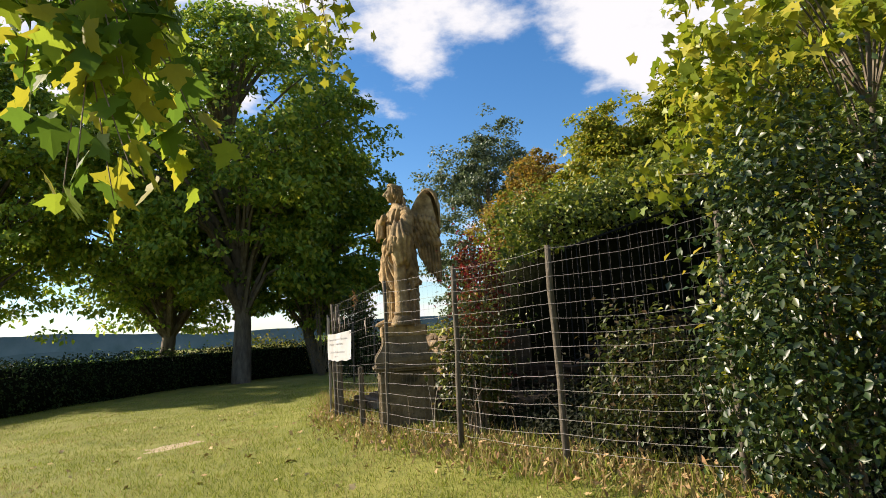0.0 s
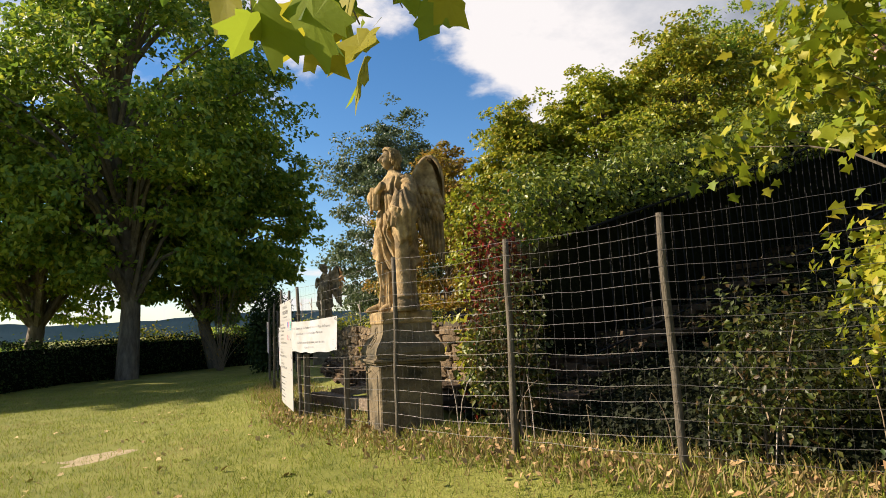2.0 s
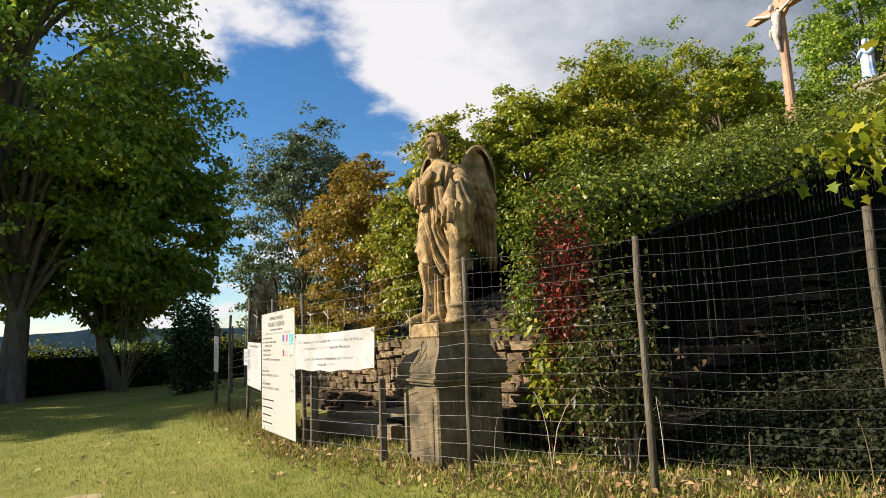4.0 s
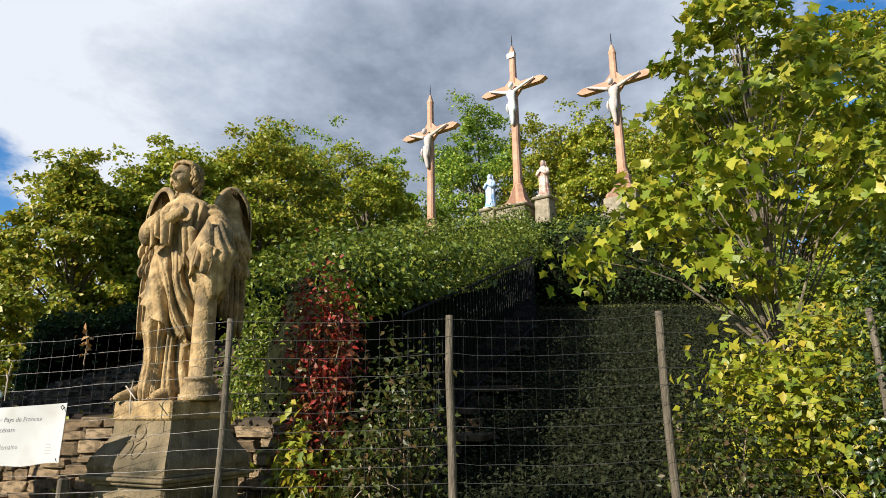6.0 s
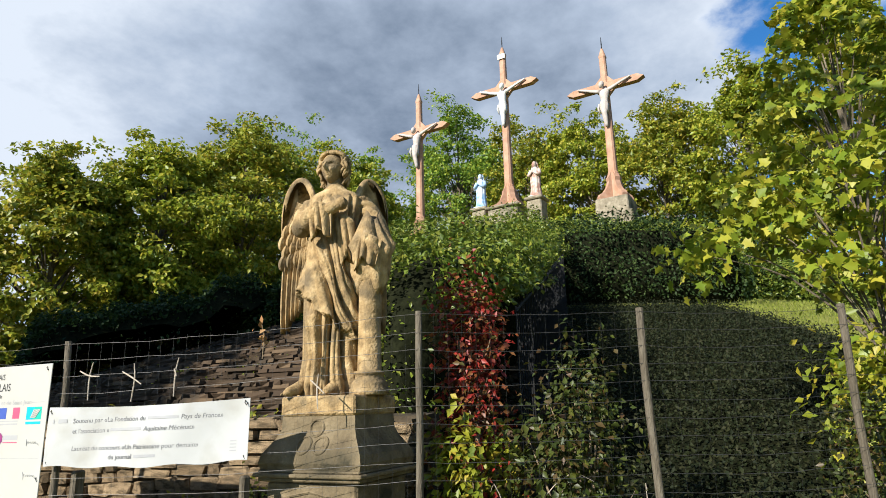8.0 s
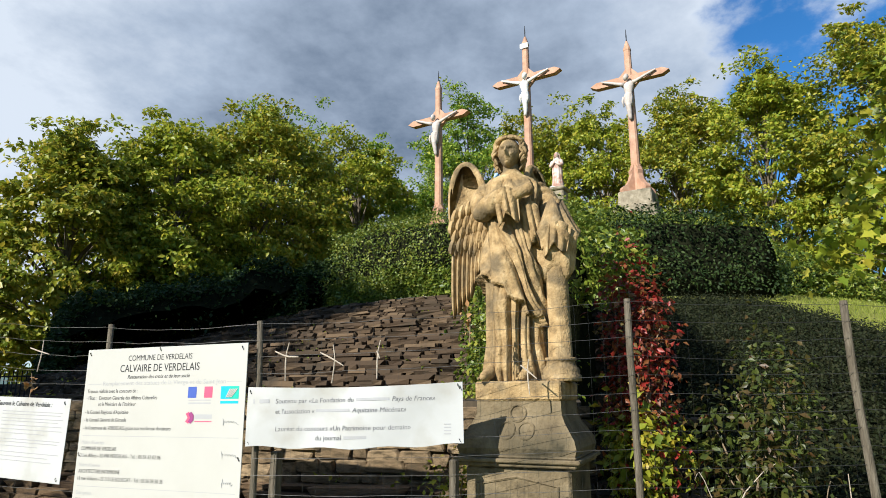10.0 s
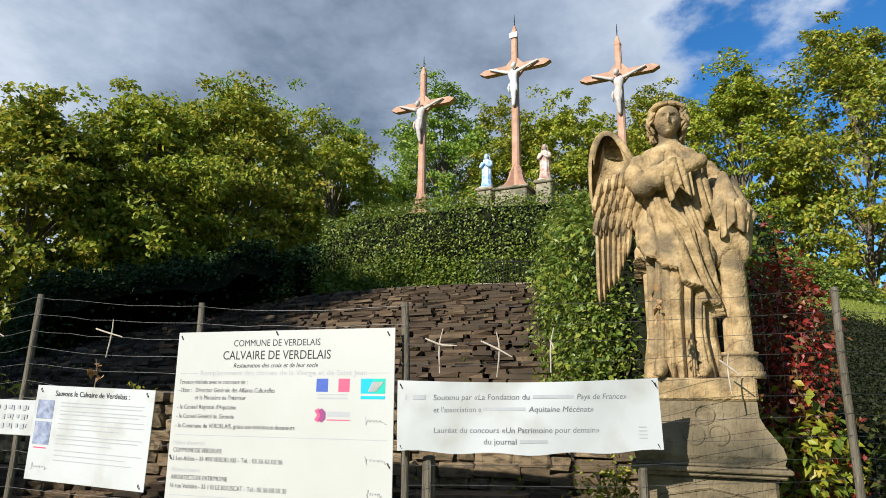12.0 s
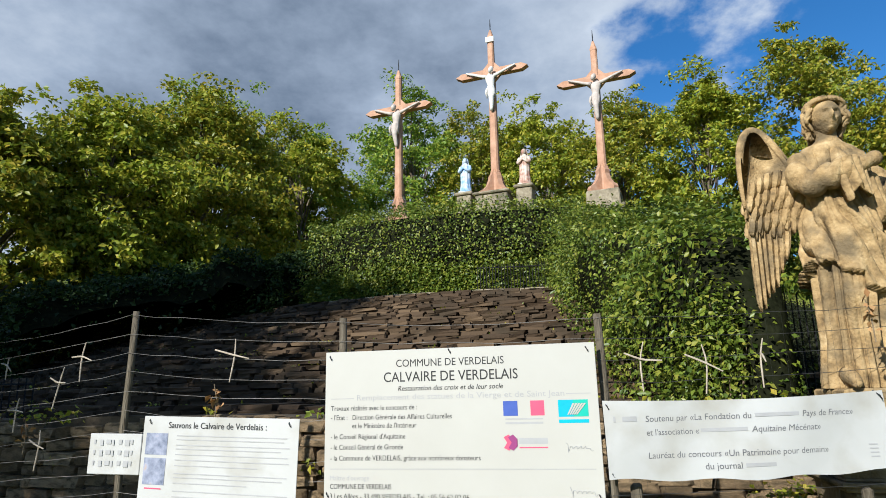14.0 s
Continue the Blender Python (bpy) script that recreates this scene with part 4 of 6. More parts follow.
    # wings: a hollow arched shell, three rows of rounded coverts, long hanging primaries
    def wing(root, ax, ay, sgn, wide):
        u = Vector((ax, ay, 0)).normalized()
        nrm = Vector((-u.y, u.x, 0)) * sgn

        def P(a, h, off=0.0):
            return Vector(root) + u * (a * wide) + nrm * (off - 0.10 * math.sin(min(1, max(0, a)) * math.pi * 0.85)) + Vector((0, 0, h))
        top = [(0.0, 1.50), (0.12, 1.63), (0.30, 1.78), (0.50, 1.885), (0.70, 1.905), (0.88, 1.82), (0.98, 1.66), (1.0, 1.46), (0.98, 1.30)]
        edge = smooth_line([Vector((a, h, 0)) for a, h in top], 34)
        grid_f = [[P(e.x * (1 - 0.0 * q), e.y + (1.22 - e.y) * q, 0.022 - 0.05 * math.sin(math.pi * min(1, q * 1.4)) * math.sin(math.pi * min(1, e.x + 0.1))) for e in edge] for q in (0, 0.06, 0.14, 0.25, 0.4, 0.6, 0.8, 1.0)]
        grid_b = [[P(e.x, e.y + (1.22 - e.y) * q, -0.045) for e in edge] for q in (0, 0.06, 0.14, 0.25, 0.4, 0.6, 0.8, 1.0)]
        loft(bm, [f + b[::-1] for f, b in zip(grid_f, grid_b)])
        tube(bm, [P(e.x, e.y, -0.01) for e in edge], [0.018 + 0.018 * math.sin(i / 33 * math.pi) for i in range(34)], 9)

        def feather(a0, h0, a1, h1, w, off, lift):
            """A flat rounded blade with a raised shaft."""
            rows = []
            for s in range(9):
                q = s / 8
                ww = w * (0.72 + 0.28 * q) * math.sqrt(max(0.02, 1 - max(0, (q - 0.55) / 0.45) ** 2.2))
                a, h = a0 + (a1 - a0) * q, h0 + (h1 - h0) * q
                o = off + lift * math.sin(math.pi * (0.15 + 0.8 * q))
                rows.append([P(a + ww * x, h, o + y) for x, y in ((-1, -0.012), (-0.6, 0.008), (-0.12, 0.014), (0, 0.022), (0.12, 0.014), (0.6, 0.008), (1, -0.012), (0, -0.022))])
            loft(bm, rows)
        for face in (1, -1):
            for r in range(4):
                for c in range(6):
                    a = 0.04 + 0.155 * c + 0.07 * (r % 2)
                    h = 1.53 - 0.085 * r - 0.10 * a + 0.05 * math.sin(a * 3) + 0.018 * math.sin(7 * c + 3 * r)
                    feather(a, h, a + 0.07, h - 0.135, 0.105, face * (0.058 - 0.008 * r), face * 0.034)
            for c in range(7):
                a = 0.22 + 0.115 * c
                tip = 0.90 - 0.37 * (c / 6) ** 0.7 + 0.02 * math.sin(c * 2.1)
                feather(a, 1.25, a + 0.10 * (1 - c / 6) + 0.02, tip, 0.072, face * (0.012 + 0.004 * (c % 2)), face * 0.016)
                feather(a - 0.08, 1.30, a - 0.04, 1.08 + 0.03 * math.sin(c * 1.9), 0.078, face * 0.036, face * 0.018)

    wing((X - 0.205, 0.11, 0), -0.985, 0.17, 1, 0.395)
    wing((X + 0.14, 0.13, 0), 0.52, 0.85, -1, 0.46)
    return bm_mesh(name, bm, STONE, True)


ANGEL = angel_mesh("angel_statue")


def pedestal(m, group):
    t = thing("angel_pedestal", m, "weathered limestone pedestal with flared scrolled sides and carved trefoil", "pedestal", group)
    bm = bmesh.new()
    box(bm, 1.02, 0.98, 0.30, (0, 0, -0.15), 0.03)
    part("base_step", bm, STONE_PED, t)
    bm = bmesh.new()
    box(bm, 0.80, 0.76, 0.84, (0, 0, 0.15), 0.02)
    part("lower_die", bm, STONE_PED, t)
    for s in (1, -1):
        bm = bmesh.new()
        tube(bm, [(-0.30, s * 0.382, 0.28), (-0.30, s * 0.382, 0.86), (0, s * 0.382, 0.92), (0.30, s * 0.382, 0.86), (0.30, s * 0.382, 0.28), (-0.30, s * 0.382, 0.28)], [0.012] * 6, 5)
        part("carved_panel", bm, STONE_PED, t)
    bm = bmesh.new()
    for k, (w, h0, h1) in enumerate(((0.90, 0.99, 1.02), (0.96, 1.02, 1.05), (0.90, 1.05, 1.07))):
        box(bm, w, w - 0.04, h1 - h0, (0, 0, h0), 0.008)
    part("moulding", bm, STONE_PED, t)
    bm = bmesh.new()
    prof = [(1.07, 0.44), (1.12, 0.455), (1.18, 0.44), (1.24, 0.40), (1.30, 0.36), (1.36, 0.335), (1.46, 0.33)]
    loft(bm, [[(a * r, b * (r - 0.03), h) for a, b in ((-1, -1), (1, -1), (1, 1), (-1, 1))] for h, r in prof])
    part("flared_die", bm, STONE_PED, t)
    for a, b in ((0, 1.37), (-0.075, 1.245), (0.075, 1.245)):
        bm = bmesh.new()
        pts = []
        for k in range(19):
            q = 2 * math.pi * k / 18
            h = b + 0.06 * math.sin(q)
            pts.append((a + 0.06 * math.cos(q), -(float(np.interp(h, [p[0] for p in prof], [p[1] for p in prof])) - 0.03), h))
        tube(bm, pts, [0.011] * 19, 6)
        part("carved_ring", bm, STONE_PED, t)
    bm = bmesh.new()
    box(bm, 0.68, 0.64, 0.15, (0, 0, 1.46), 0.015)
    part("slab", bm, STONE, t)
    return t


for x, y, rz in ((-0.655, 9.25, -82), (-1.6, 23.9, -100)):
    g = 0.0
    pedestal(pose(x, y, g, 0, 0, rz), "angel pedestals")
    a = new("angel_statue", ANGEL)
    a.matrix_basis = pose(x, y, g + 1.61, 0, 0, rz + 15) @ Matrix.Translation((0.11, 0.04, 0)) @ Matrix.Diagonal((0.97, 0.97, 1.045, 1))
    tagged(a, "weathered limestone angel with folded wings leaning on a column", "statue", "stone angels")


# ---- signs tied to the fence ----
def text_mesh(body, width, mat, slant=0.0, bold=0.0):
    cu = bpy.data.curves.new("writing", "FONT")
    cu.body, cu.size, cu.shear, cu.offset = body, 1.0, slant, bold
    cu.resolution_u = 3
    ob = bpy.data.objects.new("writing", cu)
    me = bpy.data.meshes.new_from_object(ob)
    bpy.data.objects.remove(ob)
    co = np.zeros(len(me.vertices) * 3)
    me.vertices.foreach_get("co", co)
    co = co.reshape(-1, 3)
    lo, hi = co[:, 0].min(), co[:, 0].max()
    co[:, 0] = (co[:, 0] - lo) * width / (hi - lo)
    me.vertices.foreach_set("co", co.reshape(-1))
    me.materials.clear()
    me.materials.append(mat)
    me.update()
    return me


def write(parent, body, u, v, width, cap, mat=INK, centre=False, slant=0.0, bold=0.0, bend=None):
    """A line of print on a sign: u from its left edge, v down from its top to the foot of the letters."""
    me = text_mesh(body, width, mat, slant, bold)
    s = cap / 0.70
    co = np.zeros(len(me.vertices) * 3)
    me.vertices.foreach_get("co", co)
    co = co.reshape(-1, 3)
    co[:, 1] *= s
    out = np.stack([co[:, 0] + u - (width / 2 if centre else 0), np.full(len(co), -0.0016 if bend else -0.0052), co[:, 1] - v], 1)
    if bend:
        out[:, 1] += np.array([bend(q, -w) for q, w in zip(out[:, 0], out[:, 2])])
    me.vertices.foreach_set("co", out.reshape(-1))
    me.update()
    return part("lettering", me, mat, parent)


def bar(parent, u, v, w, h, mat, name="print_bar", bend=None):
    bm = bmesh.new()
    n = 8 if bend else 1
    up = [bm.verts.new((u + w * i / n, -0.0016 * bool(bend) - 0.0048 * (not bend) + (bend(u + w * i / n, v) if bend else 0), -v)) for i in range(n + 1)]
    dn = [bm.verts.new((u + w * i / n, -0.0016 * bool(bend) - 0.0048 * (not bend) + (bend(u + w * i / n, v + h) if bend else 0), -v - h)) for i in range(n + 1)]
    for i in range(n):
        bm.faces.new((up[i], up[i + 1], dn[i + 1], dn[i]))
    return part(name, bm, mat, parent)


def sign_pose(left, right, top_left, top_right):
    """x along the sign's top edge, y into it."""
    a, b = Vector((*left, top_left)), Vector((*right, top_right))
    x = (b - a).normalized()
    y = Vector((0, 0, 1)).cross(x).normalized()
    z = x.cross(y)
    return Matrix.Translation(a) @ Matrix((x, y, z)).transposed().to_4x4()


def ties(parent, places):
    for u, v in places:
        bm = bmesh.new()
        tube(bm, [(u - 0.012, 0.03, -v + 0.03), (u, -0.012, -v), (u + 0.010, -0.010, -v - 0.02), (u + 0.014, 0.03, -v + 0.02)], [0.0035] * 4, 5)
        part("wire_tie", bm, IRON, parent)


board = thing("information_board", sign_pose((-2.335, 12.60), (-2.065, 10.95), 1.895, 1.905), "large cream panel lettered in black, wired to the fence", "sign")
W, H = 1.67, 1.63
bm = bmesh.new()
box(bm, W, 0.008, H, (W / 2, 0, -H), 0.002)
part("panel", bm, PANEL, board)
write(board, "COMMUNE DE VERDELAIS", 0.80, 0.105, 0.67, 0.045, centre=True)
write(board, "CALVAIRE DE VERDELAIS", 0.80, 0.195, 0.83, 0.060, centre=True, bold=0.003)
write(board, "Restauration des croix et de leur socle", 0.80, 0.25, 0.65, 0.030, centre=True, slant=0.25, bold=0.003)
write(board, "Remplacement des statues de la Vierge et de Saint Jean", 0.845, 0.302, 1.27, 0.034, GREY_INK, True)
bar(board, 0.04, 0.288, 0.15, 0.004, GREY_INK, "rule")
bar(board, 1.49, 0.288, 0.14, 0.004, GREY_INK, "rule")
write(board, "Travaux réalisés avec le concours de :", 0.04, 0.362, 0.555, 0.030)
write(board, "- l'Etat :   Direction Générale des Affaires Culturelles", 0.04, 0.418, 0.77, 0.030)
write(board, "et le Ministère de l'Intérieur", 0.18, 0.468, 0.41, 0.030)
write(board, "- le Conseil Régional d'Aquitaine", 0.04, 0.532, 0.48, 0.030)
write(board, "- le Conseil Général de Gironde", 0.04, 0.594, 0.465, 0.030)
write(board, "- la Commune de VERDELAIS, grâce aux nombreux donateurs", 0.04, 0.658, 0.935, 0.030)
bar(board, 0.04, 0.705, 1.59, 0.004, GREY_INK, "rule")
write(board, "Maître d'ouvrage", 0.04, 0.772, 0.25, 0.028, GREY_INK)
write(board, "COMMUNE DE VERDELAIS", 0.04, 0.822, 0.39, 0.030)
write(board, "3 Les Allées - 33 490 VERDELAIS - Tel. : 05 56 62 02 06", 0.04, 0.877, 0.86, 0.030)
write(board, "Maître d'oeuvre", 0.04, 0.950, 0.23, 0.028, GREY_INK)
write(board, "ARCHITECTURE PATRIMOINE", 0.04, 1.000, 0.45, 0.030)
write(board, "16 rue Voltaire - 33 110 LE BOUSCAT - Tel : 05 56 08 50 35", 0.04, 1.055, 0.90, 0.030)
bar(board, 0.04, 1.10, 1.59, 0.004, GREY_INK, "rule")
write(board, "Entreprises", 0.04, 1.165, 0.17, 0.028, GREY_INK)
for k in range(8):
    bar(board, 0.04, 1.195 + 0.052 * k, (0.62, 0.80, 0.55, 0.74, 0.48, 0.70, 0.52, 0.66)[k], 0.018, INK if k % 2 == 0 else GREY_INK)
bar(board, 1.12, 0.325, 0.085, 0.085, BLUE_INK, "logo")
bar(board, 1.28, 0.325, 0.080, 0.085, RED_INK, "logo")
bar(board, 1.13, 0.424, 0.22, 0.008, GREY_INK)
bar(board, 1.13, 0.445, 0.22, 0.012, GREY_INK)
bar(board, 1.44, 0.325, 0.085, 0.095, CYAN_INK, "logo")
bar(board, 1.525, 0.325, 0.085, 0.095, plain("sea green print", (0.03, 0.42, 0.33), 0.5), "logo")
bar(board, 1.44, 0.435, 0.17, 0.020, CYAN_INK)
for k in range(5):
    bm = bmesh.new()
    a, b = 1.49 + 0.012 * k, 1.535 + 0.016 * k
    bm.faces.new([bm.verts.new(p) for p in ((a, -0.008, -0.408), (a + 0.008, -0.008, -0.408), (b, -0.008, -0.345), (b - 0.012, -0.008, -0.345))])
    part("logo_ray", bm, PANEL, board)
for k, (mat, du) in enumerate(((RED_INK, 0.0), (PLUM_INK, 0.025))):
    bm = bmesh.new()
    bm.faces.new([bm.verts.new((1.115 + du + a, -0.006 - 0.001 * k, -0.56 + b)) for a, b in ((0, 0.03), (0.03, 0.045), (0.055, 0.02), (0.055, -0.02), (0.03, -0.045), (0, -0.03), (0.02, 0))])
    part("logo", bm, mat, board)
bar(board, 1.205, 0.535, 0.165, 0.034, GREY_INK)
bar(board, 1.205, 0.585, 0.165, 0.007, RED_INK)


def scrawl(parent, u, v, w, seed):
    rg = random.Random(seed)
    bm = bmesh.new()
    pts = [(u + w * (k / 24 + 0.03 * math.sin(k * 1.6)), -0.006, -v + (0.022 * (k < 4) + 0.008) * math.sin(k * 1.5 + seed) - 0.012 * (k > 20)) for k in range(25)]
    tube(bm, smooth_line(pts, 72), [0.0013] * 72, 4)
    part("signature", bm, GREY_INK, parent)


scrawl(board, 1.47, 0.59, 0.15, 1)
scrawl(board, 1.48, 0.83, 0.15, 2)
scrawl(board, 1.50, 1.03, 0.10, 3)
ties(board, [(0.03, 0.03), (0.80, 0.012), (1.62, 0.03), (1.64, 0.85), (0.02, 0.85)])

paper = thing("printed_notice", sign_pose((-2.46, 13.95), (-2.33, 12.78), 1.515, 1.485), "white plastic-covered notice with two small photos on the fence", "sign")
bm = bmesh.new()
box(bm, 1.17, 0.005, 0.70, (0.585, 0, -0.70), 0.001)
part("sheet", bm, VINYL, paper)
write(paper, "Sauvons le Calvaire de Verdelais :", 0.20, 0.075, 0.74, 0.040, INK, bold=0.004)
for k, (v, w) in enumerate(((0.12, 0.82), (0.145, 0.80), (0.18, 0.84), (0.205, 0.78), (0.24, 0.83), (0.275, 0.84), (0.31, 0.62), (0.36, 0.83), (0.385, 0.80), (0.42, 0.55), (0.47, 0.84), (0.505, 0.70), (0.54, 0.76))):
    bar(paper, 0.27, v, w, 0.006, GREY_INK)
bar(paper, 0.03, 0.11, 0.17, 0.14, PHOTO, "photo")
bar(paper, 0.03, 0.27, 0.17, 0.17, PHOTO, "photo")
bar(paper, 0.05, 0.46, 0.13, 0.008, RED_INK)
scrawl(paper, 0.05, 0.60, 0.17, 4)
ties(paper, [(0.05, 0.03), (1.10, 0.03), (1.12, 0.66)])


def belly(u, v):
    return -0.03 * math.sin(max(0, min(1, u / 1.64)) * math.pi) - 0.012 * math.sin(u * 7 + v * 5)


banner = thing("vinyl_banner", sign_pose((-2.06, 10.93), (-1.44, 9.42), 1.57, 1.60), "white vinyl banner with grey lettering, slack between two posts", "banner")
bm = bmesh.new()
rows = []
for off in (0.0, 0.004):
    rows.append([[(1.63 * i / 24, belly(1.63 * i / 24, j * 0.07) + off, -0.43 * j / 6 - 0.02 * math.sin(i / 24 * math.pi) + 0.008 * math.sin(i * 0.9) * (j == 6)) for i in range(25)] for j in range(7)])
for g in rows:
    vs = [[bm.verts.new(p) for p in r] for r in g]
    for j in range(6):
        for i in range(24):
            bm.faces.new((vs[j][i], vs[j][i + 1], vs[j + 1][i + 1], vs[j + 1][i]))
part("sheet", bm, VINYL, banner, smooth=True)
DULL = plain("dark grey print", (0.13, 0.13, 0.14), 0.5)
write(banner, "Soutenu par «La Fondation du", 0.23, 0.125, 0.60, 0.034, DULL, slant=0.1, bend=belly)
bar(banner, 0.85, 0.098, 0.25, 0.020, GREY_INK, bend=belly)
write(banner, "Pays de France»", 1.12, 0.125, 0.31, 0.034, DULL, slant=0.2, bend=belly)
write(banner, "et l'association «", 0.23, 0.200, 0.30, 0.034, DULL, bend=belly)
bar(banner, 0.54, 0.172, 0.26, 0.020, GREY_INK, bend=belly)
write(banner, "Aquitaine Mécénat»", 0.82, 0.200, 0.40, 0.034, DULL, slant=0.2, bend=belly)
write(banner, "Lauréat du concours «Un Patrimoine pour demain»", 0.23, 0.325, 1.02, 0.034, DULL, slant=0.1, bend=belly)
write(banner, "du journal", 0.54, 0.392, 0.20, 0.034, DULL, bend=belly)
bar(banner, 0.76, 0.366, 0.17, 0.020, GREY_INK, bend=belly)
bar(banner, 0.05, 0.09, 0.012, 0.032, GREY_INK, bend=belly)
bar(banner, 0.10, 0.092, 0.08, 0.028, GREY_INK, bend=belly)
for k in range(4):
    bar(banner, 1.49, 0.29 + 0.022 * k, 0.05, 0.007, GREY_INK, bend=belly)
ties(banner, [(0.02, 0.03), (1.60, 0.03), (0.02, 0.40), (1.60, 0.40)])

plate = thing("small_plate", sign_pose((-2.50, 14.40), (-2.44, 13.98), 1.40, 1.395), "small worn white metal plate hung on a fence post", "sign")
bm = bmesh.new()
box(bm, 0.42, 0.012, 0.27, (0.21, 0.006, -0.27), 0.004)
part("panel", bm, VINYL, plate)
for v in (0.04, 0.11, 0.18):
    for k in range(7):
        bar(plate, 0.04 + 0.05 * k, v, 0.014 + 0.012 * (k % 3), 0.03 + 0.01 * (k % 2), GREY_INK)
tag = thing("faded_notice", sign_pose((-2.96, 17.1), (-2.88, 16.6), 1.68, 1.66), "faded pink notice tied to the fence", "sign")
bm = bmesh.new()
box(bm, 0.50, 0.006, 0.72, (0.25, 0.003, -0.72), 0.001)
part("sheet", bm, material("faded pink paper", [(0.3, (0.62, 0.45, 0.43)), (0.7, (0.72, 0.58, 0.55))], scale=4, rough=0.6, bump=0.05), tag)
for k in range(7):
    bar(tag, 0.06, 0.08 + 0.085 * k, 0.36, 0.02, GREY_INK)


# ---- little crosses of sticks pushed into the fence ----
def stick_cross(x, y, z, tall, wide, tilt, seed, dry=True):
    tall, wide, tilt = tall * 0.85, wide * 0.85, tilt * 0.5
    rg = random.Random(seed)
    t = thing("stick_cross", pose(x, y, z, 0, 0, -80), "small cross of dry sticks wedged in the fence wire", "stick cross", "stick crosses")
    bm = bmesh.new()
    tube(bm, smooth_line([(tilt * -0.5, 0, -tall * 0.6), (rg.uniform(-0.02, 0.02), 0, 0), (tilt * 0.5, 0, tall * 0.4)], 7), [0.004, 0.005, 0.0055, 0.005, 0.005, 0.0045, 0.003], 6)
    part("upright", bm, TWIG if not dry else PALE_TWIG, t)
    bm = bmesh.new()
    tube(bm, smooth_line([(-wide / 2, -0.012, 0.02 + rg.uniform(-0.02, 0.04)), (0, -0.012, 0.01), (wide / 2, -0.012, -0.01 + rg.uniform(-0.04, 0.03))], 6), [0.005, 0.006, 0.0065, 0.006, 0.005, 0.004], 6)
    part("crosspiece", bm, PALE_TWIG, t)


for k, (x, y, z, tall, wide, tilt) in enumerate([(-2.36, 13.32, 1.90, 0.34, 0.30, 0.06), (-1.90, 10.70, 1.79, 0.34, 0.25, 0.04), (-1.76, 10.37, 1.77, 0.34, 0.24, 0.0), (-1.62, 10.04, 1.80, 0.34, 0.03, 0.05), (-2.46, 14.60, 1.93, 0.34, 0.20, 0.05), (-2.44, 14.85, 1.75, 0.36, 0.16, 0.14), (-2.44, 15.0, 1.3, 0.34, 0.16, 0.04), (-2.42, 15.3, 1.55, 0.3, 0.16, 0.04), (-1.16, 9.02, 1.66, 0.30, 0.14, 0.0), (-2.40, 15.5, 1.9, 0.2, 0.12, 0.02)]):
    stick_cross(x, y, z, tall, wide, tilt, k)
for x, y, z, s in ((-2.33, 13.47, 1.62, 1), (-1.36, 9.40, 2.04, 2), (-2.44, 15.15, 1.4, 3)):
    rg = np.random.default_rng(s)
    t = thing("dried_posy", pose(x, y, z), "dried posy of brown leaves hung on the wire", "flowers", "dried posies")
    bm = bmesh.new()
    tube(bm, [(0, 0, -0.16), (0.01, 0, 0), (0, 0.02, 0.10)], [0.004, 0.005, 0.003], 5)
    part("stalk", bm, TWIG, t)
    part("leaves", leaves("leaves", rg.normal(size=(15, 3)) * (0.022, 0.022, 0.06), 0.06, material("dead leaf", [(0, (0.24, 0.12, 0.045)), (1, (0.38, 0.23, 0.10))], rough=0.8, bump=0, by="island"), rg), WIRE, t)

# ---- growth on and round the mound ----
def bank(name, deg, rad, lift, mat, seed, n, size, label, lump=0.35):
    """Low shrubs that cover a stretch of the mound: a bed with shade put into its colour, and a deep skin of leaves."""
    rg = np.random.default_rng(seed)
    t = thing(name, Matrix(), label, "shrubs", kind="stuff")

    def skin(a, r):
        p = polar(a, r)
        edge = min(1.0, (r - rad[0]) / 0.6, (rad[1] - r) / 0.35, (a - deg[0]) / 0.5, (deg[1] - a) / 0.5)
        k = 0.75 + lump * (noise.noise(Vector((p.x * 0.55, p.y * 0.55, seed))) + 0.6 * noise.noise(Vector((p.x * 1.6, p.y * 1.6, seed + 4))))
        return p, lift * k * math.sqrt(max(0.0, edge))

    rings = []
    for i in range(int((rad[1] - rad[0]) / 0.5) + 1):
        r = rad[0] + 0.12 + (rad[1] - rad[0] - 0.24) * i / int((rad[1] - rad[0]) / 0.5)
        row = []
        for j in range(41):
            a = deg[0] + 0.3 + (deg[1] - deg[0] - 0.6) * j / 40
            p, k = skin(a, r)
            row.append(p + Vector((0, 0, max(k - 0.30, 0.035))))
        rings.append(row)
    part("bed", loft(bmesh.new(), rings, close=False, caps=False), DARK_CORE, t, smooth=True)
    at = np.zeros((n, 3))
    for i in range(n):
        r = math.sqrt(rg.uniform(rad[0] ** 2, rad[1] ** 2)) if i % 4 else rad[1] - abs(rg.normal()) * 0.25
        a = rg.uniform(*deg)
        p, k = skin(a, max(rad[0], r))
        at[i] = p + Vector((rg.normal() * 0.06, rg.normal() * 0.06, k * (1 if i % 4 else rg.uniform(0.1, 1)) + rg.normal() * 0.09))
    out = np.zeros((n, 3))
    out[:, :2] = at[:, :2] - np.array(HUB)
    out /= np.linalg.norm(out, axis=1)[:, None]
    part("foliage", leaves("foliage", at, size, mat, rg, out=out * 0.6 + np.array((0, 0, 0.5))), mat, t)
    return t


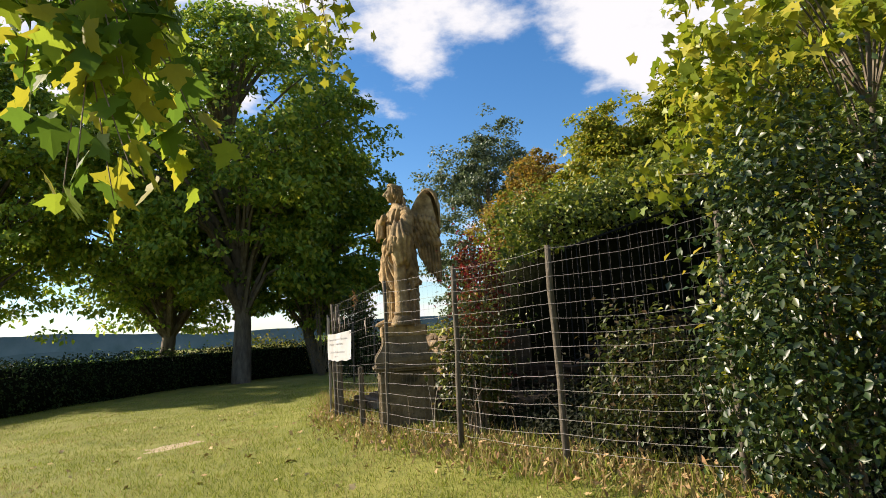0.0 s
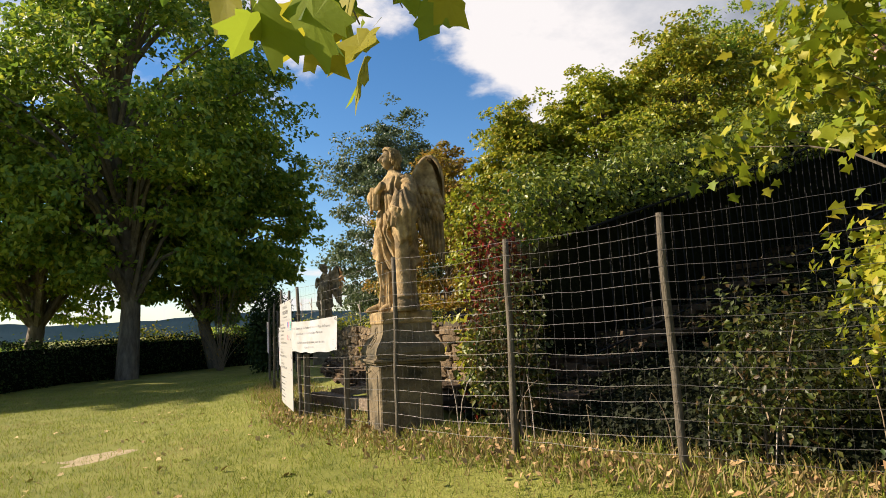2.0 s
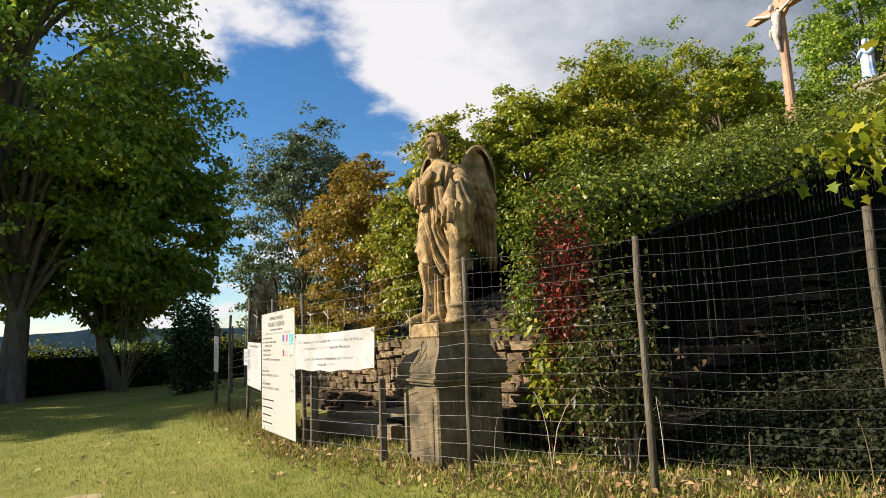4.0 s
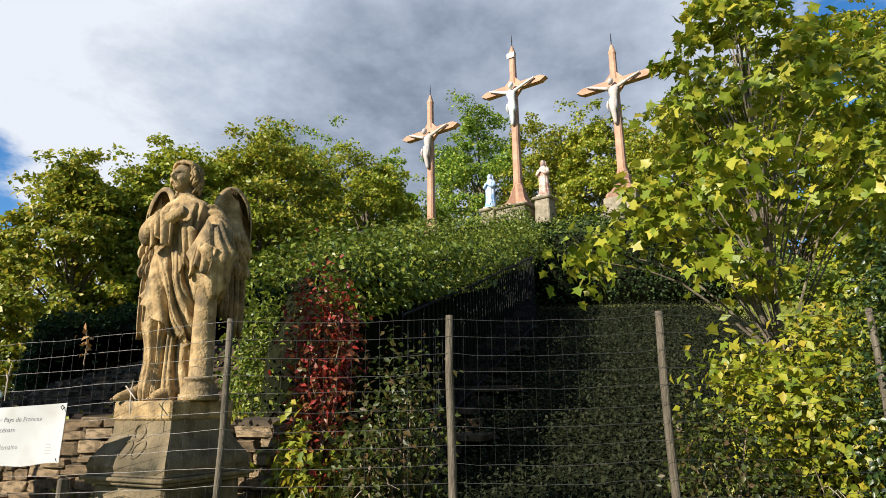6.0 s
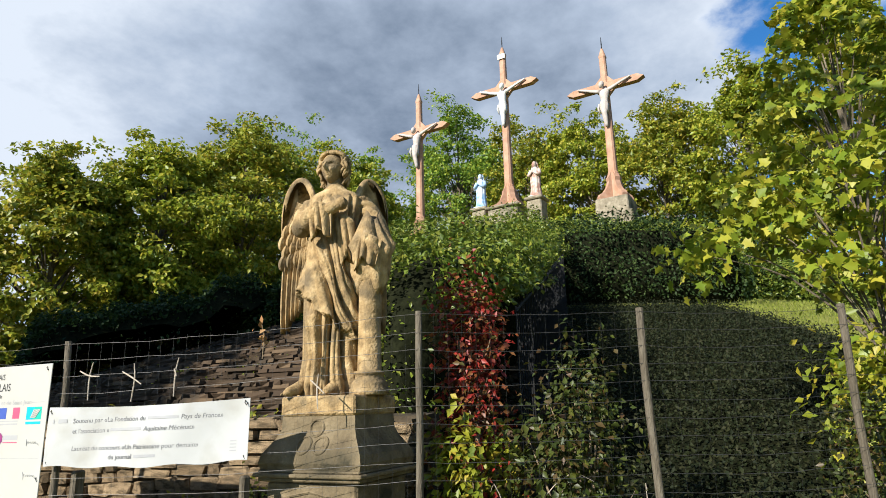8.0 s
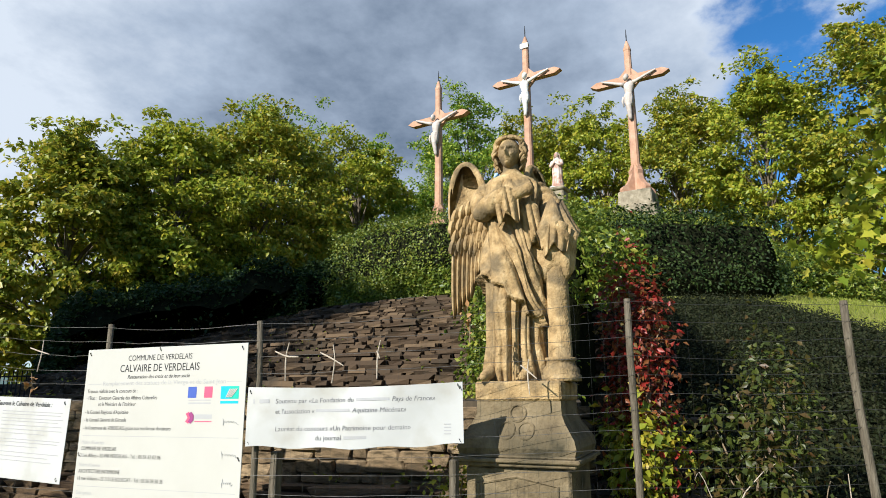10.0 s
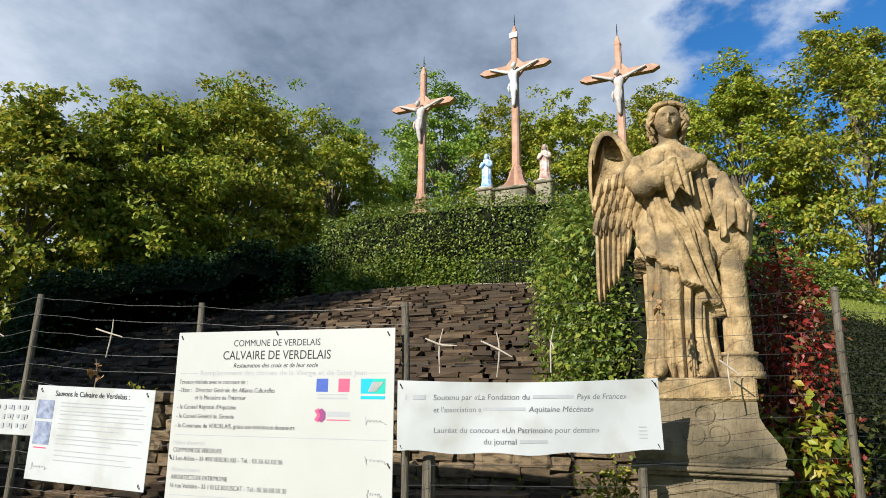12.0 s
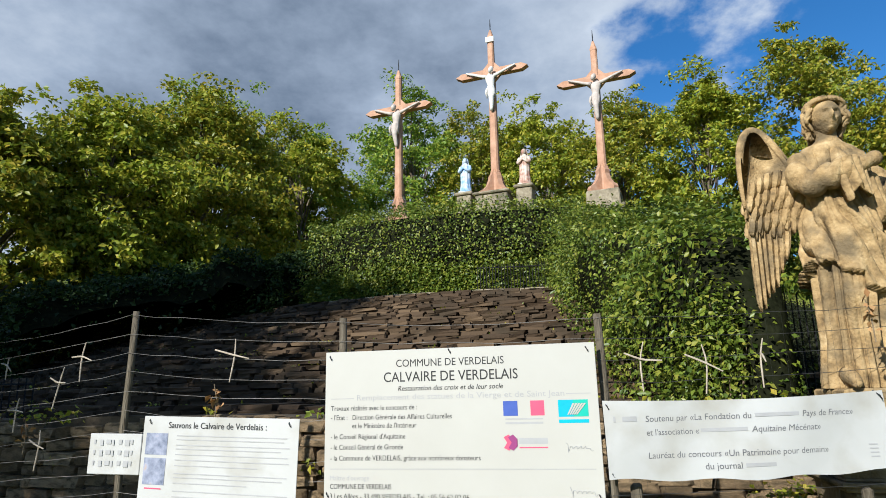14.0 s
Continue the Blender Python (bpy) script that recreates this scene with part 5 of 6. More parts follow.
bank("shrub_bank", (-15.6, 24), (8.2, 15.0), 1.3, HEDGE_LEAF, 11, 60000, 0.13, "sunlit clipped evergreen shrubs covering the upper mound")
# tree shade on this flank is put into the darker leaves
bank("dark_shrub_bank", (-62, -15.2), (12.6, 16.2), 2.0, DARK_LEAF, 12, 44000, 0.17, "evergreen shrubs on the flank of the mound, shade put into the leaf colour", 0.3)
bank("flank_shrubs", (-78, -17), (15.5, 23.5), 2.7, DARK_LEAF, 14, 52000, 0.18, "evergreen shrubs low on the mound, shade put into the leaf colour", 0.3)
bank("far_shrub_bank", (24.3, 75), (7.0, 15.2), 1.1, HEDGE_LEAF, 13, 24000, 0.15, "rough green shrubs on the southern slope of the mound")
# leaf_lo bares the core, whose near-black colour stands for shade on that side
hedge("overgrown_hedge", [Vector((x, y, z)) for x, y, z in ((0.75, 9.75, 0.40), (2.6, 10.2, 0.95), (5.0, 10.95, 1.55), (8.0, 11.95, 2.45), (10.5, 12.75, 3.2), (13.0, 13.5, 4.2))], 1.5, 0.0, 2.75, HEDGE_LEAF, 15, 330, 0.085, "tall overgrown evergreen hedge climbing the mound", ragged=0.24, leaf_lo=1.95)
hedge("mound_hedge", [polar(a, 14.1) for a in (-15.2, -12, -8, -4, 0, 4, 8, 12, 16, 20, 23)], 1.7, 0.0, 2.45, HEDGE_LEAF, 35, 300, 0.10, "sunlit evergreen hedge round the head of the stone tiers", ragged=0.20)
# darker leaves stand for the shade on this hedge
hedge("shaded_hedge", [polar(a, 15.4) for a in (23.5, 28, 32, 36, 40, 45)], 1.6, 0.0, 2.3, DARK_LEAF, 16, 220, 0.11, "hedge at the head of the grass slope, shade put into the leaf colour", ragged=0.22)
# no caster reaches this slope, so its shade is coloured in
bank("slope_turf", (20.5, 39.5), (16.2, 28.8), 0.14, SHADE_GRASS, 18, 90000, 0.06, "grass and creepers on the slope, shade put into their colour", 0.3)

# iron railing at the head of the stone tiers and before the shaded hedge
rail = thing("iron_railing", Matrix(), "old black iron railing with thin upright bars", "railing")
for a0, a1, r in ((10.0, 22.0, 15.25), (-14.0, -1.0, 26.3)):
    for k in range(36):
        p = polar(a0 + (a1 - a0) * k / 35, r)
        bm = bmesh.new()
        tube(bm, [p + Vector((0, 0, -0.05)), p + Vector((0, 0, 0.95))], [0.013, 0.010], 5)
        part("railing_bar", bm, IRON, rail)
    bm = bmesh.new()
    tube(bm, [polar(a0 + (a1 - a0) * k / 12, r, 0.85) for k in range(13)], [0.015] * 13, 5)
    part("top_rail", bm, IRON, rail)
screen = thing("iron_screen", Matrix(), "black iron railing in the shade behind the fence", "railing")
A, B = Vector((1.7, 8.75, 0)), Vector((9.2, 11.0, 0))
for k in range(48):
    p = A.lerp(B, k / 47)
    z = height(p.x, p.y)
    bm = bmesh.new()
    tube(bm, [(p.x, p.y, z - 0.05), (p.x, p.y, z + 1.85)], [0.010, 0.009], 5)
    part("railing_bar", bm, IRON, screen)
for h in (0.25, 1.8):
    bm = bmesh.new()
    tube(bm, [(A.lerp(B, k / 8).x, A.lerp(B, k / 8).y, height(A.lerp(B, k / 8).x, A.lerp(B, k / 8).y) + h) for k in range(9)], [0.018] * 9, 5)
    part("cross_rail", bm, IRON, screen)

# shrubs behind the fence
bush("vine_shrub", 0.28, 7.55, 0.22, 0.36, 0.36, 1.75, VINE_LEAF, 21, 2000, 0.06, "straggling green shrub grown against the fence", clumps=44, stems=14, cr=0.2)
bush("low_shrub", 0.25, 7.75, 0.30, 0.45, 0.35, 1.15, VINE_LEAF, 22, 1400, 0.08, "yellowing shrub at the foot of the fence", clumps=18)
for z, tall, wide, n, q in ((0.35, 1.4, 0.34, 900, 23), (1.2, 1.5, 0.31, 2500, 36)):
    bush("red_creeper", 0.42, 8.62, z, wide, wide * 0.9, tall, RED_LEAF, q, n, 0.066, "dark red autumn creeper climbing a hedge end", clumps=60, stems=16, lo=0.0, cr=0.32)
bush("golden_creeper", 0.30, 8.55, 0.35, 0.36, 0.30, 1.25, OLIVE_LEAF, 24, 1300, 0.09, "yellow and green creeper below the red one", clumps=18)
bush("fence_bush", 1.62, 5.50, 0.28, 0.42, 0.42, 1.25, VINE_LEAF, 25, 3000, 0.058, "straggly small-leaved bush behind the fence", clumps=28)
bush("ivy_thicket", 2.40, 3.98, 0.12, 0.74, 0.70, 2.7, IVY_LEAF, 26, 17000, 0.058, "dense glossy ivy grown over the fence", clumps=130, stems=10, lo=0.0, cr=0.20)
bush("ivy_mound", 3.3, 4.9, 0.3, 1.0, 1.0, 2.0, OLIVE_LEAF, 27, 8000, 0.10, "glossy dark green laurel thicket", clumps=50, lo=0.0, cr=0.22)
bush("dark_conifer", -3.5, 24.6, -0.15, 0.75, 0.9, 3.1, DARK_LEAF, 28, 6500, 0.13, "dark evergreen bush at the end of the fence", clumps=60, lo=0.0, cr=0.22)
bush("bare_sapling", -6.2, 31.0, -0.3, 1.7, 1.5, 5.4, RUST_LEAF, 29, 700, 0.10, "half-bare sapling with a few red leaves", clumps=40, stems=34, cat="tree", lo=0.1, cr=0.12)

bush("climbing_ivy", 1.05, 10.15, 0.55, 0.42, 0.55, 2.1, HEDGE_LEAF, 33, 6500, 0.065, "bright climbing ivy covering the end of the stone tiers", clumps=60, lo=0.0, cr=0.26)
bush("wall_shrub", -0.62, 9.95, 0.22, 0.22, 0.22, 0.75, OLIVE_LEAF, 34, 700, 0.05, "small yellow-green weed at the foot of the wall", clumps=14, lo=0.0, cr=0.3)

# young plane tree leaning over the fence
tree(3.85, 5.25, 0.25, 6.7, 4.4, PLANE_LEAF, 41, 0.30, 5200, 0.125, 0.04, "young plane tree with sunlit yellow-green lobed leaves", "", 110, shape=LOBED, cr=0.07, name="young_plane", cone=0.1, spire=0.85, extra=((2.9, 6.8, 3.2), (2.5, 6.9, 3.05), (3.0, 6.4, 3.5), (2.75, 6.0, 3.6), (2.6, 5.5, 3.8), (2.5, 5.1, 3.7), (2.9, 5.7, 2.9), (2.85, 5.40, 1.8), (2.80, 5.16, 1.64), (2.76, 5.4, 1.16)))
tree(6.4, 3.0, 0.4, 6.2, 3.8, PLANE_LEAF, 42, 0.2, 6000, 0.15, 0.06, "young plane tree with sunlit yellow-green lobed leaves", "", 70, shape=LOBED, cr=0.12, name="young_plane")

# ---- old plane whose low branch hangs over the lawn ----
old = thing("old_plane_tree", pose(-9.5, 1.2, -0.2), "old plane tree with a low branch of large lobed leaves", "tree")
bm = bmesh.new()
tube(bm, smooth_line([(0, 0, -0.3), (0.1, 0, 2.5), (0.0, 0.2, 6), (0.3, 0.1, 10)], 9), [0.62, 0.5, 0.46, 0.44, 0.42, 0.4, 0.34, 0.26, 0.16], 12)
part("trunk", bm, BARK, old, smooth=True)
ORG = Vector((-9.5, 1.2, -0.2))
limb_pts = smooth_line([(0.1, 0.1, 4.6), (3.2, 1.2, 6.2), (5.8, 1.9, 5.6), (7.6, 2.1, 4.3)], 14)
bm = bmesh.new()
tube(bm, limb_pts, [0.22 - 0.0135 * k for k in range(14)], 8)
part("limb", bm, BARK, old, smooth=True)
limb2 = smooth_line([(3.2, 1.2, 6.2), (5.6, 4.0, 7.6), (7.0, 6.0, 7.6), (7.9, 7.2, 6.9)], 10)
bm = bmesh.new()
tube(bm, limb2, [0.11 - 0.0095 * k for k in range(10)], 7)
part("limb", bm, BARK, old, smooth=True)
rg = np.random.default_rng(77)


def big_leaf_mesh(k, mat):
    r = np.random.default_rng(k)
    half = [(0.10, -0.05), (0.34, -0.04), (0.28, 0.08), (0.40, 0.16), (0.66, 0.34), (0.52, 0.40), (0.46, 0.50), (0.30, 0.46), (0.26, 0.54), (0.30, 0.70), (0.16, 0.78)]
    rim = [(0, 0)] + half + [(0, 1.02)] + [(-x, y) for x, y in half[::-1]]
    v = np.array([(0, 0.32, 0.0)] + [(x * r.uniform(0.92, 1.08), y * r.uniform(0.94, 1.06), 0.0) for x, y in rim]) * 0.19
    v[:, 2] += 0.12 * np.abs(v[:, 0]) * r.uniform(-1.2, 1.2) - 0.6 * v[:, 1] ** 2 * r.uniform(0.2, 2.0)
    stalk = [(-0.002, -0.06, 0.01), (0.002, -0.06, 0.01)]
    n = len(v)
    return mesh_of("leaf", [tuple(p) for p in v] + stalk, [(0, k, k % (n - 1) + 1) for k in range(1, n)] + [(1, n, n + 1)], mat)


leaf_mats = [material("plane leaf " + w, [(0.2, tuple(0.75 * q for q in c)), (0.8, c)], scale=14, rough=0.6, bump=0.25, bump_scale=60, by="object", spec=0.25, translucent=0.6, distance=0.004) for w, c in (("green", (0.12, 0.21, 0.022)), ("bright", (0.28, 0.36, 0.03)), ("yellow", (0.40, 0.37, 0.03)))]
leaf_meshes = [big_leaf_mesh(k, leaf_mats[(0, 1, 0, 0, 1, 2)[k]]) for k in range(6)]
ends = [(-1.72, 2.82, 2.16), (-1.52, 2.90, 2.14), (-1.38, 2.80, 2.24), (-1.60, 2.72, 2.22), (-1.45, 3.05, 2.30)]
while len(ends) < 34:
    x = rg.uniform(-2.25, -1.25)
    ends.append((x, rg.uniform(2.75, 3.7), rg.uniform(2.4 if x > -1.75 else 2.85, 3.35)))
for k, e in enumerate(ends):
    e = Vector(e) - ORG
    s = limb_pts[-1 - k % 3]
    s = s.lerp(e, 0.0 if k < 5 else 0.55)
    mid_pt = s.lerp(e, 0.6) + Vector((0.06 * math.sin(k), 0.06 * math.cos(k * 2), 0.15))
    line = smooth_line([s, mid_pt, e], 12)
    bm = bmesh.new()
    tube(bm, line, [0.008 - 0.0005 * q for q in range(12)], 5)
    twig = part("twig", bm, TWIG, old)
    for q in range(8):
        p = line[min(11, 7 + int(q * 0.7))] + Vector(rg.normal(size=3)) * 0.085
        m = Matrix.Translation(p) @ Euler((rg.uniform(-2.6, -0.9), rg.uniform(-0.5, 0.5), rg.uniform(0, 6.28))).to_matrix().to_4x4() @ Matrix.Scale(rg.uniform(0.6, 1.05), 4)
        part("leaf", leaf_meshes[int(rg.integers(0, 6))], None, twig, m=m)
at = []
for k, e in enumerate([(-1.28, 7.95, 4.95), (-1.55, 8.3, 5.2), (-1.15, 8.5, 5.7), (-1.75, 8.9, 5.6), (-1.4, 8.0, 5.9), (-2.3, 8.4, 6.0)]):
    e = Vector(e) - ORG
    s = limb2[-1 - k % 2]
    line = smooth_line([s, s.lerp(e, 0.5) + Vector((0, 0, 0.15)), e], 10)
    bm = bmesh.new()
    tube(bm, line, [0.012 - 0.0009 * q for q in range(10)], 5)
    part("twig", bm, TWIG, old)
    for q in range(34):
        at.append(np.array(line[int(rg.integers(2, 10))]) + rg.normal(size=3) * 0.14)
tagged(part("hanging_leaves", leaves("hanging_leaves", at, 0.16, PLANE_LEAF, rg, LOBED, droop=0.8), None, old), kind="stuff")
at = []
for q in range(2600):
    p = limb_pts[int(rg.integers(4, 13))] if q % 3 else limb2[int(rg.integers(2, 9))]
    at.append(np.array(p) + rg.normal(size=3) * np.array((0.7, 0.7, 0.5)) + np.array((0, 0, 0.75)))
tagged(part("crown", leaves("crown", at, 0.18, PLANE_LEAF, rg, LOBED), None, old), kind="stuff")

# ---- timber lying behind the fence ----
for k, (a, b, r) in enumerate((((-1.45, 11.9, 0.42), (-0.75, 10.1, 0.62), 0.07), ((-1.75, 12.2, 0.34), (-0.95, 10.35, 0.36), 0.10), ((-1.0, 11.7, 0.50), (-0.35, 10.3, 0.44), 0.06))):
    t = thing("timber_beam", Matrix(), "old grey timber beam lying behind the fence", "beam", "old beams")
    d = (Vector(b) - Vector(a)).normalized()
    side, upv = d.cross(Vector((0, 0, 1))).normalized() * r, Vector((0, 0, 1)) * r
    bm = bmesh.new()
    rings = [[Vector(a).lerp(Vector(b), f) + side * i + upv * j * 0.8 + Vector((0, 0, 0.01 * math.sin(f * 9))) for i, j in ((-1, -1), (1, -1), (1.0, 0.9), (0.8, 1.0), (-0.9, 1))] for f in (0, 0.2, 0.4, 0.6, 0.8, 1)]
    loft(bm, rings)
    part("beam", bm, OLD_WOOD, t)
t = thing("split_stake", pose(-1.86, 10.80, 0.25), "short split timber stake beside a fence post", "stake")
bm = bmesh.new()
box(bm, 0.10, 0.07, 0.95, (0, 0, -0.1), 0.012, 0.86)
part("stake", bm, WOOD, t)
t = thing("split_stake", pose(-1.33, 9.56, 0.05), "short grey split stake beside the pedestal", "stake")
bm = bmesh.new()
box(bm, 0.08, 0.06, 1.1, (0, 0, -0.1), 0.012, 0.9)
part("stake", bm, WOOD, t)

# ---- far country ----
far = thing("backdrop", Matrix(), "wooded hills beyond the valley, haze put into their colour", "hills", kind="structure")
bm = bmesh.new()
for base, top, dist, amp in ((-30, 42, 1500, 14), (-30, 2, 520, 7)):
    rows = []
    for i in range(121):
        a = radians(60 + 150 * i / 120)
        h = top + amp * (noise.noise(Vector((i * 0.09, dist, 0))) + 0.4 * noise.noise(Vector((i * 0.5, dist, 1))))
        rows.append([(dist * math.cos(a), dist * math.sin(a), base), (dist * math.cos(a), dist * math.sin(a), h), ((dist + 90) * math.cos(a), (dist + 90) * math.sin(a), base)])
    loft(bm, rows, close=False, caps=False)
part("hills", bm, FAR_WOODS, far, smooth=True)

# ---- grass ----
BLADE_SHAPE = ([(-0.06, 0, 0), (0.06, 0, 0), (0.03, 0.6, 0.08), (0.0, 1.0, 0.25)], [(0, 1, 2), (0, 2, 3)])


def grass(name, spots, size, mat, seed, label, lean=0.5):
    rg = np.random.default_rng(seed)
    n = len(spots)
    v = np.array(BLADE_SHAPE[0])
    tip = rg.normal(size=(n, 3)) * lean
    tip[:, 2] = 1
    tip /= np.linalg.norm(tip, axis=1)[:, None]
    yaw = rg.uniform(0, 6.28, n)
    side = np.stack([np.cos(yaw), np.sin(yaw), np.zeros(n)], 1)
    nrm = np.cross(side, tip)
    s = (size * rg.uniform(0.5, 1.4, n))[:, None, None]
    P = np.asarray(spots)[:, None, :] + s * (v[None, :, 0:1] * side[:, None, :] + v[None, :, 1:2] * tip[:, None, :] + v[None, :, 2:3] * nrm[:, None, :])
    idx = (np.arange(n) * 4)[:, None]
    faces = np.concatenate([idx + np.array((0, 1, 2)), idx + np.array((0, 2, 3))]).tolist()
    me = mesh_of(name, P.reshape(-1, 3).tolist(), faces, mat)
    return tagged(new(name, me), label, "grass", kind="stuff")


rg = np.random.default_rng(8)


def inside_lawn(x, y):
    return x < np.interp(y, (0, 1.6, 3.0, 4.35, 5.7, 7, 8.4, 10.9, 14.2, 20), (4.5, 3.5, 2.5, 1.65, 0.85, 0.0, -0.9, -2.1, -2.6, -2.9))


def patch(x, y):
    return noise.noise(Vector((x * 0.7, y * 0.7, 9))) + 0.5 * noise.noise(Vector((x * 2.1, y * 2.1, 2)))


spots, dry = [], []
while len(spots) + len(dry) < 150000:
    y = 3.0 + 21 * rg.random() ** 1.5 + rg.normal() * 1.3
    x = rg.uniform(-2.6 - abs(y) * 0.62, 3.4) + rg.normal() * 0.9
    if not inside_lawn(x, y):
        continue
    bald = math.hypot(x + 4.6, (y - 10.5) * 0.9) < 0.6 + 0.25 * patch(x * 2, y * 2)
    if bald and rg.random() < 0.6:
        continue
    (dry if patch(x, y) + rg.normal() * 0.4 > 0.42 else spots).append((x, y, height(x, y) - 0.004))
for k in range(30000):
    x, y = rg.uniform(-13, 4.5), rg.uniform(-6, 24)
    if inside_lawn(x, y) and math.hypot(x + 4.6, y - 10.5) > 0.8:
        (dry if k % 4 == 0 else spots).append((x, y, height(x, y) - 0.004))
grass("grass", spots, 0.05, BLADE, 1, "short green lawn grass")
grass("dry_grass", dry, 0.045, STRAW, 2, "short dry yellow lawn grass")
spots, weeds = [], []
for k in range(15000):
    i = int(rg.integers(2, len(POSTS) - 1))
    f = rg.random()
    x, y = POSTS[i][0] * (1 - f) + POSTS[i + 1][0] * f, POSTS[i][1] * (1 - f) + POSTS[i + 1][1] * f
    d = rg.normal() * 0.22 + (0.0 if k % 3 else 0.5)
    x, y = x + d * 0.85 - 0.08, y + d * 0.5
    (spots if k % 5 > 1 else weeds).append((x, y, height(x, y) - 0.01))
grass("tall_dry_grass", spots, 0.13, STRAW, 3, "tall dry straw grass along the fence", 0.55)
grass("tall_weeds", weeds, 0.12, BLADE, 4, "tall green weeds along the fence", 0.45)
spots = []
for k in range(22000):
    a, r = rg.uniform(39, 62), 29.3 - 14.0 * rg.random() ** 1.5
    p = polar(a, r)
    spots.append((p.x, p.y, p.z - 0.01))
grass("rough_grass", spots, 0.13, BLADE, 5, "rough sunlit grass on the slope behind the fence", 0.6)
bare = thing("bare_patch", Matrix(), "bare trodden earth patch in the lawn", "soil", kind="stuff")
bm = bmesh.new()
ring = [bm.verts.new((-4.6 + 0.55 * (1 + 0.25 * math.sin(3 * q) + 0.1 * math.sin(7 * q)) * math.cos(q), 10.5 + 0.70 * (1 + 0.2 * math.sin(2 * q + 1)) * math.sin(q), 0)) for q in [2 * math.pi * k / 28 for k in range(28)]]
mid_v = bm.verts.new((-4.6, 10.5, 0))
for k in range(28):
    bm.faces.new((ring[k], ring[(k + 1) % 28], mid_v))
bmesh.ops.subdivide_edges(bm, edges=bm.edges, cuts=2, use_grid_fill=True)
for v in bm.verts:
    v.co.z = height(v.co.x, v.co.y) + (0.006 if v.is_boundary is False else -0.01)
part("soil", bm, material("trodden earth", [(0.3, (0.26, 0.20, 0.11)), (0.7, (0.42, 0.34, 0.20))], scale=9, rough=0.95, bump=0.5, bump_scale=30), bare)
# fallen leaves
at = []
for k in range(300):
    y = 2.5 + 12 * rg.random()
    x = rg.uniform(-7, 2.4)
    if inside_lawn(x, y):
        at.append((x, y, height(x, y) + 0.022))
tagged(new("fallen_leaves", leaves("fallen_leaves", at, 0.075, material("fallen leaf", [(0, (0.44, 0.28, 0.12)), (0.5, (0.56, 0.42, 0.20)), (1, (0.36, 0.28, 0.09))], rough=0.8, bump=0, by="island"), rg, LOBED, spread=0.4)), "dry brown fallen leaves scattered on the lawn", "leaves", kind="stuff")

# brown litter under the fence
at = []
for k in range(1500):
    i = int(rg.integers(5, len(POSTS) - 2))
    f = rg.random()
    x, y = POSTS[i][0] * (1 - f) + POSTS[i + 1][0] * f + rg.normal() * 0.28, POSTS[i][1] * (1 - f) + POSTS[i + 1][1] * f + rg.normal() * 0.22
    at.append((x, y, height(x, y) + 0.03 + abs(rg.normal()) * 0.03))
tagged(new("leaf_litter", leaves("leaf_litter", at, 0.07, material("brown litter", [(0, (0.20, 0.11, 0.05)), (0.5, (0.42, 0.28, 0.13)), (1, (0.30, 0.18, 0.08))], rough=0.85, bump=0, by="island"), rg, spread=0.7)), "brown leaf litter lying along the fence", "leaves", kind="stuff")
# bare sapling twigs and stems standing in the litter
for k in range(16):
    i = int(rg.integers(7, 11))
    f = rg.random()
    x, y = POSTS[i][0] * (1 - f) + POSTS[i + 1][0] * f + 0.18, POSTS[i][1] * (1 - f) + POSTS[i + 1][1] * f + 0.15
    t = thing("dry_stem", pose(x, y, height(x, y)), "dry bare weed stem standing at the fence", "stem", "dry stems by the fence")
    tall, dx, dy = rg.uniform(0.35, 0.8), rg.normal() * 0.15, rg.normal() * 0.15
    bm = bmesh.new()
    tube(bm, smooth_line([(0, 0, -0.05), (dx * 0.3, dy * 0.3, tall * 0.6), (dx, dy, tall), (dx * 1.5 + 0.05, dy * 1.4, tall * 0.93)], 8), [0.005, 0.005, 0.0045, 0.004, 0.0035, 0.003, 0.002, 0.0015], 5)
    part("stem", bm, PALE_TWIG if k % 2 else TWIG, t)

# ---- the stone tiers of the mound ----
tiers = thing("wall_tiers", Matrix(), "curved tiers of dark weathered rubble stone up the mound", "stone tiers", kind="structure")
rg = np.random.default_rng(19)
stone_meshes = []
for k in range(10):
    bm = bmesh.new()
    box(bm, 1, 1, 1, (0, 0, 0), 0.06)
    for v in bm.verts:
        v.co += Vector(rg.normal(size=3)) * 0.035
    stone_meshes.append(bm_mesh("stone", bm, WALL_STONE))
near, far_v, far_f = [], [], []
